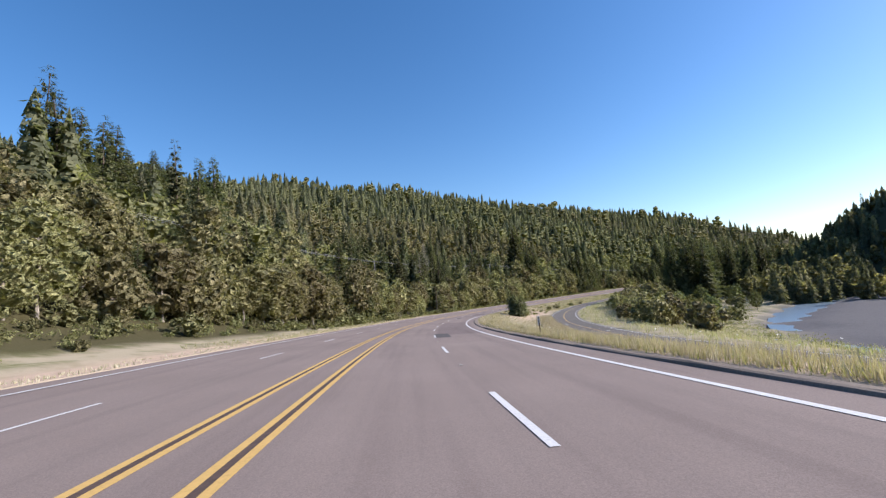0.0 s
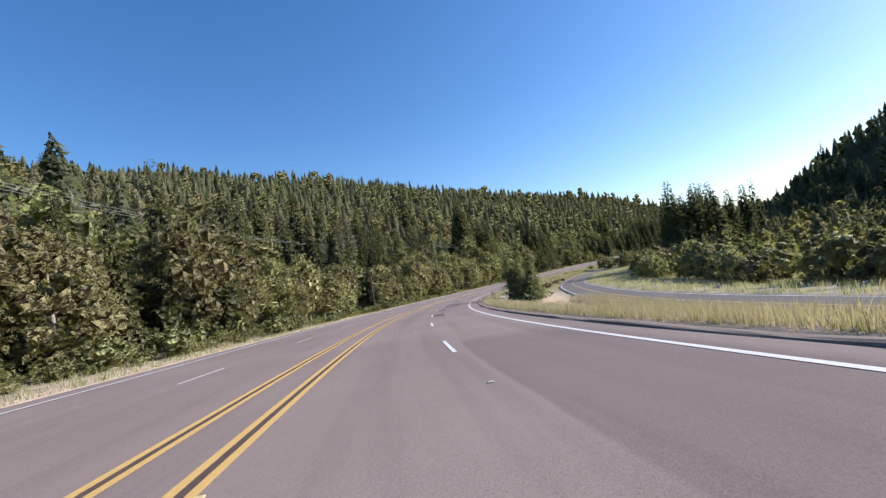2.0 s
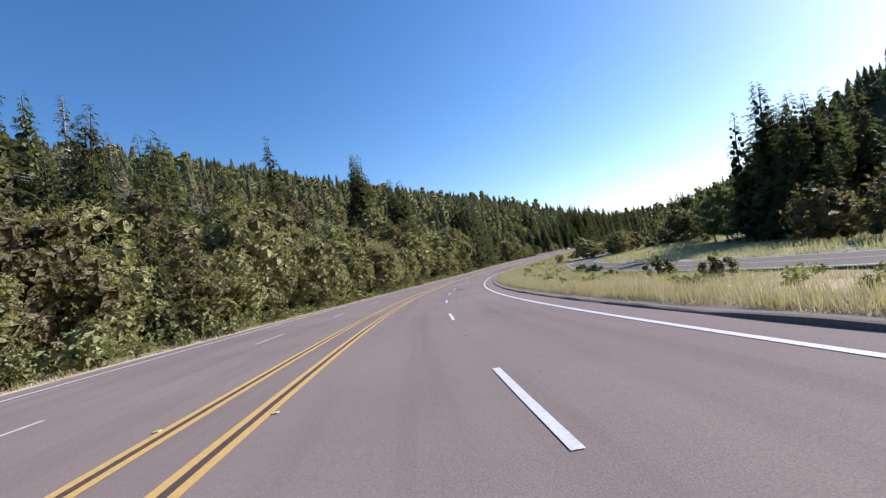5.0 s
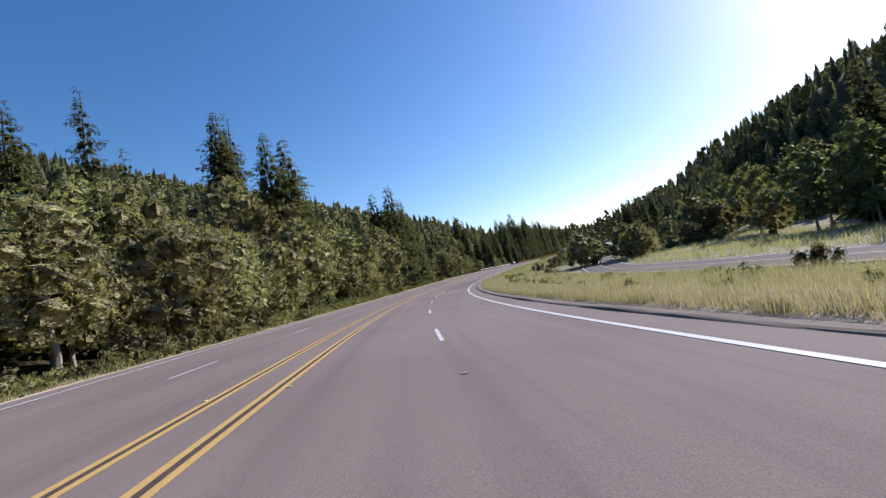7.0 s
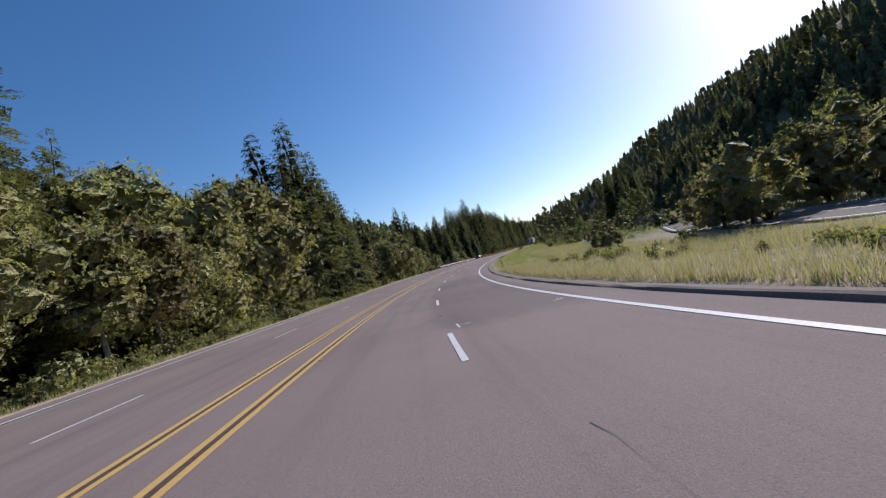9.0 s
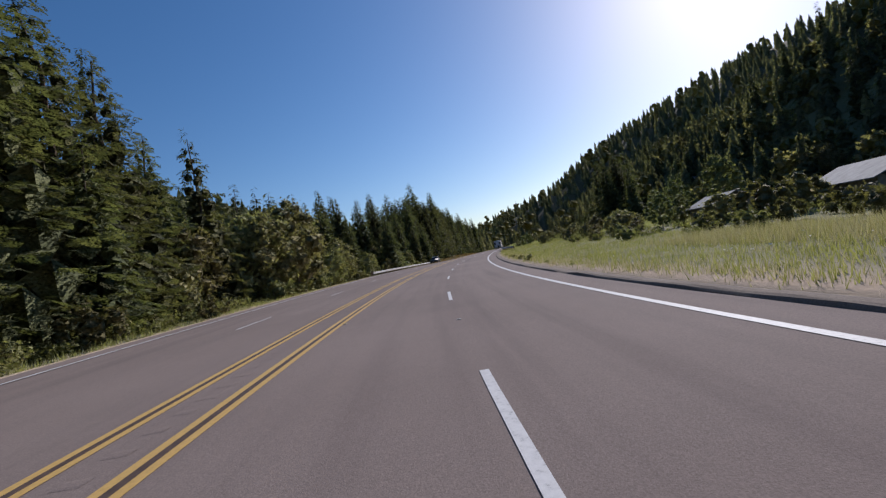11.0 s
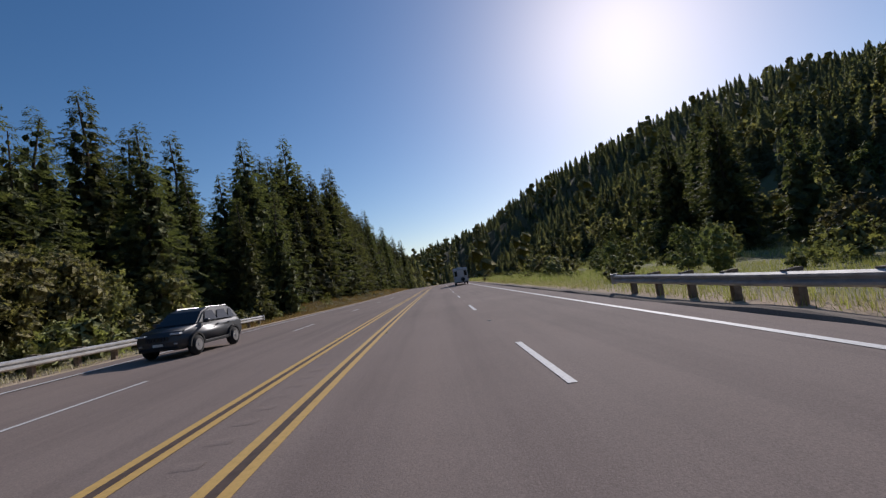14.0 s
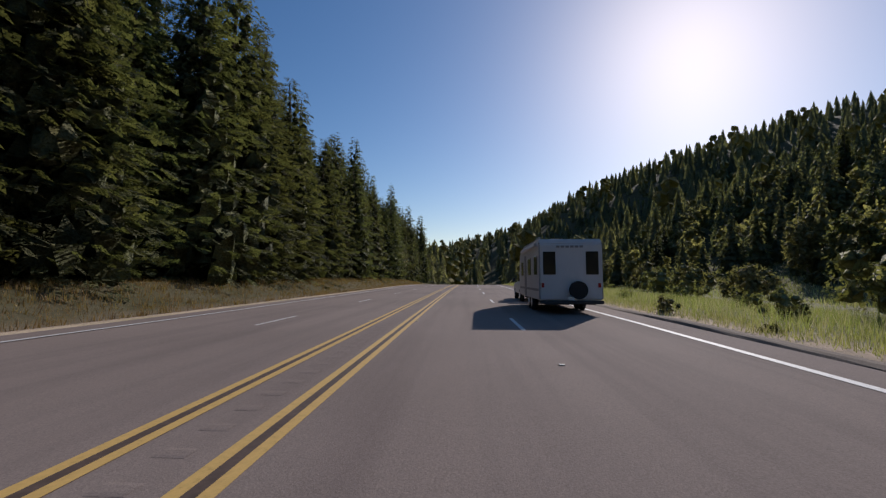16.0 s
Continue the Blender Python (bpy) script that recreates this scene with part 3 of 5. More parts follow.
def broad_crown(h, r, seed, clumps=40, per=22, size=0.30, base=0.22):
    """A full crown: clumps spread evenly over an egg-shaped hull, some inside it, each a leafy mass with sprays round it."""
    g = np.random.RandomState(seed)
    i = np.arange(clumps) + 0.5
    up = 1 - 2 * i / clumps
    a = i * 2.39996 + g.uniform(-0.5, 0.5, clumps)
    k = g.uniform(0.62, 0.98, clumps)
    ring = np.sqrt(1 - up * up)
    c = np.stack([np.cos(a) * ring * r * k, np.sin(a) * ring * r * k, h * (base + (1 - base) * (0.46 + 0.48 * up * k))], -1)
    taper = 1 - 0.4 * np.clip((c[:, 2] / h - 0.45) * 2, 0, 1) ** 2
    c[:, :2] *= taper[:, None]
    rad = r * g.uniform(0.26, 0.46, clumps)
    c[:, 2] = np.maximum(c[:, 2], rad * 0.55)
    hub = np.array([[0, 0, h * (base + (1 - base) * q)] for q in (0.22, 0.45, 0.66)])
    cv, cf = clump_cores(np.concatenate([c, hub]), np.concatenate([rad, np.array([0.62, 0.68, 0.5]) * r]), g, 0.9, 0.56)
    return leaf_cloud(c, rad, per, size, g, 0.9), (cv, cf)


def trunk_mesh(name, h, r, mat, seed, limbs=0, lean=(0, 0), spread=2.0):
    g = np.random.RandomState(seed)
    bm = bmesh.new()
    prev, pr = Vector((0, 0, -0.6)), r * 1.25
    n = 5
    for i in range(1, n + 1):
        f = i / n
        p = Vector((lean[0] * f * f + g.normal() * r * 0.5, lean[1] * f * f + g.normal() * r * 0.5, h * f))
        q = r * (1 - 0.85 * f)
        rod(bm, prev, p, pr, q, 7)
        if limbs and f >= 0.4:
            for k in range(limbs):
                a = g.uniform(0, 6.28)
                L = spread * g.uniform(0.5, 1.0) * (1.2 - f)
                rod(bm, p, p + Vector((math.cos(a) * L, math.sin(a) * L, L * g.uniform(0.3, 0.9))), q * 0.6 + 0.02, 0.015, 5)
        prev, pr = p, q
    me = bpy.data.meshes.new(name)
    bm.to_mesh(me)
    bm.free()
    me.materials.append(mat)
    return me


def crown_of(leaves_and_cores, mat):
    return quads_to("crown", leaves_and_cores[0], mat, leaves_and_cores[1])


TREE_KINDS = {}


def tree_kind(key, name, crown, trunk, label, category="tree"):
    root = new(name)
    c = new("crown", crown)
    c.parent = root
    if trunk:
        t = new("trunk", trunk)
        t.parent = root
    tagged(root, label, category)
    TREE_KINDS.setdefault(key, []).append((root, []))
    return root


for i in range(4):
    h, r = (20, 17, 22, 15)[i], (4.2, 3.9, 4.0, 3.6)[i]
    tree_kind("fir", "fir_tree", quads_to("crown", conifer_crown(h, r, 10 + i, 21, 9, 0.03 + 0.03 * i, 0.16, full=0.75), M_FIR, bough_core(h, r, 10 + i, 0.05 + 0.03 * i, clumps=40, fill=0.56)), trunk_mesh("trunk", h * 0.95, 0.26, M_BARK, 10 + i),
              "tall dark green fir on the wooded roadside")
for i in range(4):
    h, r = (11, 9, 13, 10)[i], (3.6, 3.4, 3.8, 3.0)[i]
    tree_kind("oak", "broadleaf_tree", crown_of(broad_crown(h, r, 30 + i, 38, 58, 0.25, (0.0, 0.0, 0.06, 0.2)[i]), M_OAK), trunk_mesh("trunk", h * 0.75, 0.2, M_PALE_BARK, 30 + i, 3),
              "leafy olive green broadleaf tree with a pale trunk")
for i in range(2):
    h, r = (26, 24)[i], (6.2, 5.8)[i]
    tree_kind("tall", "redwood_tree", quads_to("crown", conifer_crown(h, r, 50 + i, 32, 15, 0.03, 0.18, full=0.66, fine=0.74), M_FIR, bough_core(h, r, 50 + i, 0.05, clumps=60, full=0.66, fill=0.43)), trunk_mesh("trunk", h * 0.95, 0.4, M_BARK, 50 + i),
              "very tall dark redwood with dense drooping boughs")
tree_kind("thin", "old_fir_tree", quads_to("crown", conifer_crown(24, 3.0, 60, 26, 8, 0.3, 0.4, full=0.5), M_FIR, bough_core(24, 2.6, 60, 0.33, clumps=26, full=0.5, fill=0.55)), trunk_mesh("trunk", 23.5, 0.3, M_BARK, 60), "tall thin old fir with sparse ragged boughs")
tree_kind("grey", "grey_fir_tree", quads_to("crown", conifer_crown(22, 3.0, 70, 24, 8, 0.05, 0.35), M_GREY, bough_core(22, 3.0, 70, 0.1, fill=0.55)), trunk_mesh("trunk", 21, 0.3, M_PALE_BARK, 70), "half-dead greyish fir among green trees")
for i in range(2):
    tree_kind("willow", "willow_tree", crown_of(broad_crown(15, 3.9, 90 + i, 36, 42, 0.28, 0.08), M_WILLOW), trunk_mesh("trunk", 10, 0.2, M_PALE_BARK, 90 + i, 3),
              "pale green willow on the river flat")
for i in range(2):
    tree_kind("round", "round_oak", crown_of(broad_crown(7.5, 4.2, 95 + i, 30, 40, 0.28, 0.0), M_OAK), trunk_mesh("trunk", 4, 0.22, M_BARK, 95 + i, 3),
              "low round dark oak with foliage down to the grass")
for i in range(3):
    h, r = (1.6, 2.4, 1.1)[i], (1.3, 1.7, 0.9)[i]
    tree_kind("bush", "bush", crown_of(broad_crown(h, r, 80 + i, 9, 20, 0.22, 0.05), M_BUSH), None, "scrubby olive green bush on the verge", "bush")


def plant(key, s, u, scale=1.0, pick=None, turn=None, rnd=random.Random(5), sink=0.1, tall=1.0):
    kinds = TREE_KINDS[key]
    root, used = kinds[rnd.randrange(len(kinds)) if pick is None else pick]
    m = pose(*at_ground(s, u, -sink), 0, 0, rnd.uniform(0, 360) if turn is None else turn) @ Matrix.Diagonal((scale, scale, scale * tall, 1))
    if not used:
        root.matrix_world = m
        used.append(root)
        return root
    ob = copy_thing(root, pose(0, 0, 0))
    ob.matrix_basis = m
    return ob



rnd = random.Random(11)
# the wooded left side
FRONT = ((-40, 0, 30, 60, 90, 140, 200, 240, 300, 340, 365, 430, 450, 470, 640), (30, 30, 31, 26, 20, 18, 15.5, 15, 16, 17, 22, 21, 19, 16.5, 18))
for s in np.arange(-30, 640, 4.2):
    front = float(np.interp(s, *FRONT))
    dark = float(np.interp(s, (-30, 290, 320, 380, 430, 455), (0.10, 0.12, 0.5, 0.45, 0.7, 0.97)))
    for row in range(3 if s > 440 or 170 < s < 320 else 2):
        u = -(front + row * 6.0 + rnd.uniform(0, 3.0))
        key = "fir" if rnd.random() < dark + 0.12 * row else "oak"
        squat = 1.0
        sc = rnd.uniform(0.75, 1.1) * (0.85 if row == 0 and key == "oak" else 1.0)
        if key == "fir" and s > 453:
            key, sc = ("tall", rnd.uniform(0.78, 1.0) * (1 + 0.1 * row)) if rnd.random() < 0.6 else ("fir", rnd.uniform(1.0, 1.2))
            if s < 469:
                sc *= 0.74
            elif s < 505 and key == "tall":
                sc *= 1.12
        elif key == "fir" and s < 280 and row < 2:
            sc *= 0.75
        elif key == "fir" and s > 395:
            key, sc, squat = "tall", rnd.uniform(0.62, 0.8), 0.75
        elif key == "oak" and 40 < s < 312:
            sc *= (1.3, 1.42, 1.5)[row] * float(np.interp(s, (190, 215, 245, 280, 312), (1.0, 0.9, 1.0, 1.2, 1.25)))
        if s > 453 and row == 2 and rnd.random() < 0.5:
            continue
        if key == "oak" and row and s > 60:
            if (170 < s < 320 and rnd.random() < 0.75) or (s < 170 and rnd.random() < 0.5):
                pass
            elif rnd.random() < 0.45 and s < 330:
                key, sc = "fir", rnd.uniform(0.75, 1.0)
            else:
                continue
        if 150 < s < 161:
            u -= 5.0
        if 130 < s < 166:                   # lower growth in front of the power line
            if row:
                continue
            key, sc = "oak", rnd.uniform(0.8, 1.0)
        if 388 < s < 452 and row == 0:
            continue
        plant(key, s + rnd.uniform(-1.5, 1.5), u, sc, rnd=rnd, tall=squat)
# trees that stand out
for key, s, u, sc, pick in (
        ("tall", 322, -23, 1.26, 1), ("tall", 325, -19, 1.24, 0), ("tall", 330, -22, 1.2, 1), ("tall", 335, -20, 1.12, 0), ("tall", 340, -20.5, 1.04, 1),
        ("tall", 297, -50, 1.65, 0), ("tall", 303, -54, 1.6, 1), ("tall", 276, -25, 1.3, 0), ("tall", 283, -25, 1.25, 1), ("tall", 118, -138, 1.12, 0), ("tall", 124, -146, 1.25, 1), ("tall", 131, -140, 1.3, 0), ("tall", 138, -148, 1.2, 1),
        ("thin", 310, -97, 1.9, 0), ("thin", 300, -49, 1.8, 0), ("thin", 303, -53, 1.7, 0), ("tall", 279, -23, 1.4, 1), ("fir", 296, -54, 1.15, 2),
        ("grey", 212, -52, 1.1, 0), ("grey", 222, -46, 0.8, 0), ("fir", 176, -34, 1.0, 2), ("fir", 168, -38, 1.05, 0), ("fir", 186, -40, 1.1, 1), ("fir", 200, -36, 1.0, 2), ("fir", 150, -44, 1.1, 0), ("grey", 190, -26, 0.55, 0), ("grey", 120, -48, 0.6, 0), ("fir", 222, -262, 1.5, 0), ("fir", 226, -268, 1.4, 2), ("fir", 220, -335, 1.6, 1),
        ("fir", 214, -300, 1.5, 0), ("tall", 70, -190, 1.1, 0), ("tall", 78, -200, 1.2, 1), ("fir", 62, -185, 1.4, 2), ("fir", 96, -205, 1.4, 0), ("tall", 84, -196, 1.0, 0),
        ("tall", 418, -38, 0.85, 0), ("tall", 490, -66, 1.3, 1), ("tall", 486, -35, 1.2, 0), ("tall", 462, -21, 0.72, 1), ("tall", 472, -24, 1.02, 0), ("tall", 515, -42, 1.35, 1),
        ("tall", 558, -38, 1.35, 0), ("tall", 482, -58, 1.25, 1), ("fir", 586, -21, 1.15, 0), ("fir", 606, -25, 1.2, 2), ("oak", 306, -20, 1.55, 2), ("oak", 312, -21, 1.7, 0), ("oak", 300, -19, 1.6, 0),
        ("tall", 345, -21, 0.9, 0), ("tall", 351, -22.5, 0.78, 1), ("tall", 355, -27, 0.5, 1), ("oak", 366, -16.5, 1.05, 2), ("oak", 363, -19, 1.15, 0), ("oak", 369, -19, 1.0, 2), ("oak", 361, -17.5, 0.85, 2), ("oak", 358, -21, 0.95, 0),
        ("oak", 380, -17, 0.7, 1), ("oak", 386, -19, 0.75, 3), ("tall", 394, -18.5, 0.48, 0), ("tall", 399, -21, 0.5, 1), ("tall", 404, -24, 0.74, 0), ("tall", 407, -14.5, 0.62, 1), ("tall", 413, -19, 0.78, 0), ("tall", 421, -22, 0.82, 1), ("tall", 430, -18, 0.64, 0),
        ("tall", 436, -21, 0.62, 1), ("tall", 443, -17, 0.5, 0), ("tall", 449, -15.5, 0.56, 1), ("oak", 425, -18, 0.6, 1)):
    plant(key, s, u, sc, pick, rnd=rnd)
for key, s, u, sc, pick in (                # firs that make the skyline above the first bend
        ("tall", 58, -47, 1.0, 0), ("tall", 64, -50, 1.08, 1), ("fir", 70, -52, 1.35, 0), ("tall", 78, -58, 1.08, 0), ("tall", 82, -68, 1.2, 1), ("tall", 89, -50, 1.15, 1), ("fir", 100, -70, 1.5, 2), ("tall", 112, -70, 1.28, 0), ("fir", 93, -70, 1.4, 1), ("fir", 75, -66, 1.4, 0), ("fir", 68, -60, 1.5, 2),
        ("fir", 150, -52, 1.0, 0), ("fir", 157, -52, 1.0, 2), ("fir", 163, -55, 1.05, 0), ("fir", 172, -48, 1.2, 1), ("tall", 173, -34, 0.85, 0), ("fir", 179, -33, 1.2, 0), ("fir", 184, -28, 1.0, 2), ("tall", 190, -34, 0.9, 1),
        ("fir", 196, -31, 1.15, 0), ("tall", 203, -35, 0.88, 0), ("fir", 210, -31, 1.0, 2), ("tall", 218, -36, 0.92, 1), ("fir", 226, -33, 1.1, 0), ("tall", 236, -38, 0.9, 0), ("tall", 246, -40, 0.95, 1), ("fir", 255, -34, 1.0, 2), ("grey", 196, -42, 1.15, 0), ("grey", 173, -31, 1.0, 0), ("fir", 166, -62, 1.2, 2), ("fir", 176, -60, 1.25, 0), ("fir", 188, -56, 1.3, 2), ("fir", 206, -60, 1.35, 0), ("tall", 230, -62, 1.1, 1),
        ("fir", 423, -21, 0.72, 0), ("tall", 428, -24, 0.74, 1), ("tall", 435, -26, 0.88, 0), ("tall", 439, -25, 0.85, 1), ("tall", 446, -25, 0.86, 0), ("tall", 441, -21, 0.68, 1), ("tall", 453, -20, 0.88, 0), ("tall", 463, -21, 0.9, 1), ("tall", 478, -21, 0.95, 0),
        ("oak", 374, -24, 1.3, 0), ("oak", 381, -23, 1.2, 2), ("tall", 388, -21, 0.62, 0), ("tall", 397, -24, 0.7, 1), ("tall", 404, -19, 0.68, 0), ("tall", 415, -24, 0.74, 1)):
    plant(key, s, u, sc, pick, rnd=rnd)
for s in np.arange(383, 436, 4.5):
    plant("oak", s + rnd.uniform(-1, 1), -17 + rnd.uniform(-2, 1.5), rnd.uniform(0.5, 0.85), rnd=rnd)
# brush at the foot of the trees: the nearest as single bushes, the rest as one thicket
thicket = []


def brush(s, u, sc, single=True):
    if single:
        plant("bush", s, u, sc, rnd=rnd)
    else:
        thicket.append((*at_ground(s, u), sc))


for s in np.arange(-20, 470, 2.6):
    front = float(np.interp(s, *FRONT))
    for k in range(3):
        if s > 445 and rnd.random() < 0.7:
            continue
        u = -(front - 2.6 + rnd.uniform(-1.8, 3.0)) if s > 70 or rnd.random() < 0.5 else -(24 + rnd.uniform(-2.5, 5))
        brush(s + rnd.uniform(-1, 1), u, rnd.uniform(0.5, 1.2), k == 0 and 10 < s < 350)
for s in np.arange(360, 446, 3.0):
    for u in (-15.5, -18.5):
        brush(s + rnd.uniform(-1, 1), u + rnd.uniform(-1, 1), rnd.uniform(0.7, 1.5), u > -16)


# ---------------------------------------------------------------- far woods
def far_forest(name, spots, seed, label, near=0):
    """Many trees in one mesh: conifers of overlapping uneven tiers, broadleaf trees of leafy masses."""
    g = np.random.RandomState(seed)
    V, F, I, T = [], [], [], []
    n = 0

    def add(verts, faces, slot, tone):
        nonlocal n
        V.append(verts)
        F.extend((np.asarray(faces) + n).tolist())
        I.extend([slot] * len(faces))
        T.extend([tone] * len(faces))
        n += len(verts)

    for x, y, z, h, kind, *_ in spots:
        tone = g.rand()
        foot = np.array([x, y, z])
        if kind:
            r = h * g.uniform(0.17, 0.25) + 0.4
            tiers, k = ((4, 7), (6, 8), (8, 9))[near]
            blunt = g.uniform(0.6, 0.95)
            tip = g.normal(0, 0.02, 2) * h
            for j in range(tiers):
                f = j / tiers
                q = r * (1 - f) ** blunt * g.uniform(0.7, 1.12, k)
                a = np.arange(k) * 2 * math.pi / k + g.rand() * 6
                zb = h * (0.04 + 0.92 * f) + g.uniform(-0.35, 0.35, k) * h / tiers
                ring = np.stack([np.cos(a) * q, np.sin(a) * q, zb], -1)
                top = [[tip[0] * f, tip[1] * f, h * min(1.0, 0.04 + 0.92 * f + 1.9 / tiers)]]
                add(foot + np.vstack([top, ring]), [(0, 1 + i, 1 + (i + 1) % k) for i in range(k)], 0, tone)
            a = np.arange(6) * math.pi / 3 + g.rand()
            q = r * 0.62 * g.uniform(0.85, 1.1, 6)
            add(foot + np.vstack([[tip[0], tip[1], h * 0.93], np.stack([np.cos(a) * q, np.sin(a) * q, 0 * a], -1)]), [(0, 1 + i, 1 + (i + 1) % 6) for i in range(6)], 1, tone)
            nq = (0, 26, 90)[near]
            if nq:
                f = g.rand(nq) ** 1.3 * 0.95
                a = g.uniform(0, 6.283, nq)
                d = r * (1 - f) ** blunt * g.uniform(0.7, 1.05, nq)
                p = np.stack([np.cos(a) * d, np.sin(a) * d, h * (0.04 + 0.94 * f)], -1)
                out = np.stack([np.cos(a), np.sin(a), g.uniform(-0.9, 0.1, nq)], -1)
                across = np.stack([-np.sin(a), np.cos(a), g.normal(0, 0.3, nq)], -1)
                w = (r * (0.3 if near == 2 else 0.38) * g.uniform(0.6, 1.3, nq) * (1.1 - 0.6 * f))[:, None]
                add(foot + np.stack([p - out * w, p + across * w * 0.6, p + out * w, p - across * w * 0.6], 1).reshape(-1, 3), np.arange(4 * nq).reshape(-1, 4), 0, tone)
        else:
            r = h * g.uniform(0.3, 0.42)
            m = (4, 6, 9)[near]
            a = np.arange(m) * 2.4 + g.rand() * 6
            up = np.linspace(0.12, 0.86, m)
            d = r * np.sqrt(np.clip(1 - (up * 1.1 - 0.35) ** 2 * 1.6, 0.05, 1)) * g.uniform(0.35, 0.7, m) * (0.6, 1.0, 1.0)[near]
            c = foot + np.stack([np.cos(a) * d, np.sin(a) * d, h * up], -1)
            q = r * g.uniform(0.5, 0.72, m) * (1.05 - 0.35 * up) * (1.25, 1.0, 1.0)[near]
            cv, cf = clump_cores(c, q, g, 0.95, (0.95, 0.8, 0.75)[near])
            add(cv, cf, 3, tone)
            nq = (0, 10, 24)[near]
            if nq:
                add(leaf_cloud(c, q, nq, r * (0.19, 0.2, 0.17)[near], g, 1.0).reshape(-1, 3), np.arange(4 * nq * m).reshape(-1, 4), 2, tone)
    me = mesh_from(name, np.concatenate(V), F, [*M_FOREST, *M_FOREST_OAK], False, I)
    me.polygons.foreach_set("use_smooth", np.array(I) % 2 == 1)
    a = me.attributes.new("shade", "FLOAT", "FACE")
    a.data.foreach_set("value", np.array(T, dtype=np.float32))
    return tagged(new(name, me), label, "forest", kind="stuff")


g = np.random.RandomState(21)
spots = []
for s in np.arange(-160, 900, 8.8):
    for d in np.concatenate([np.arange(12, 40, 5.5), np.arange(40, 410, 8.8)]):
        front = np.interp(s, (0, 200, 360, 640), (30, 16, 22, 18))
        uu = -(front + d) + g.uniform(-3, 3)
        if 126 < s < 172 and -53 < uu:
            continue
        st = s + g.uniform(-3, 3)
        x, y, z = at_ground(st, uu)
        con = g.rand() < np.interp(d, (20, 120, 300), (0.28, 0.42, 0.55))
        low = np.interp(s, (120, 200, 420, 460), (1.0, 0.78, 0.78, 1.0)) if d < 90 else 1.0
        spots.append((x, y, z - 1, (g.uniform(10, 25) if con else g.uniform(9, 17)) * low, con, d, s))
near_spots = [p for p in spots if p[5] < 75 and -70 < p[6] < 560]
mid_spots = [p for p in spots if 75 <= p[5] < 190 and -40 < p[6] < 420]
done = set(near_spots) | set(mid_spots)
far_forest("slope_forest", near_spots, 1, "dense mixed forest of firs and oaks above the road", 2)
far_forest("hillside_forest", mid_spots, 5, "mixed forest of firs and oaks on the hillside", 1)
far_forest("upper_forest", [p for p in spots if p not in done], 6, "mixed forest of firs and oaks high on the hillside")
spots = []
for s in np.arange(-300, 1400, 18.0):
    for d in np.arange(425, 640, 18.0):
        x, y, z = at_ground(s + g.uniform(-6, 6), -d + g.uniform(-6, 6))
        spots.append((x, y, z - 1, g.uniform(16, 28), g.rand() < 0.85))
far_forest("ridge_forest", spots, 2, "distant conifer forest along the high ridge")
spots = []
for x in np.arange(150, 650, 8.0):
    for y in np.arange(-250, 640, 8.0):
        if x > 615 and g.rand() < 0.5:
            continue
        px, py = x + g.uniform(-3.5, 3.5), y + g.uniform(-3.5, 3.5)
        if px < np.interp(py, *TOE_X) - 15:
            continue
        con = g.rand() < 0.72
        spots.append((px, py, None, g.uniform(8, 14) if con else g.uniform(7, 10), con))
cosf, sinf = math.cos(FAR_DIR), math.sin(FAR_DIR)


def right_z(px, py):
    """Ground height at a plan position far to the right of the road."""
    base = np.arange(-700.0, 1400.0, 4.0)
    bx, by = plan(base, 60 + 0 * base)
    across = (px - bx) * -sinf + (py - by) * cosf
    s = float(np.interp(0, -across, base))
    x0, y0 = plan(s, 60)
    u = 60 + (px - x0) * cosf + (py - y0) * sinf
    return s, u, float(ground_z(s, u))


ok = []
for px, py, _, h, c in spots:
    s, u, z = right_z(px, py)
    if u > 62:
        ok.append((px, py, z - 1, h, c))
far_forest("mountain_forest", ok, 3, "dark conifer forest on the mountain across the river")
spots = []
for s in np.arange(300, 1450, 21.0):
    for u in np.arange(-420, 1000, 21.0):
        ss_, uu_ = s + g.uniform(-6, 6), u + g.uniform(-6, 6)
        if abs(uu_) < 16 and ss_ < 700:
            continue
        x, y, z = at_ground(ss_, uu_)
        if s < 615 and (x < 640 or u < 150):
            continue
        spots.append((x, y, z - 1, g.uniform(15, 26), g.rand() < 0.85))
far_forest("range_forest", spots, 4, "distant conifer forest closing the valley")



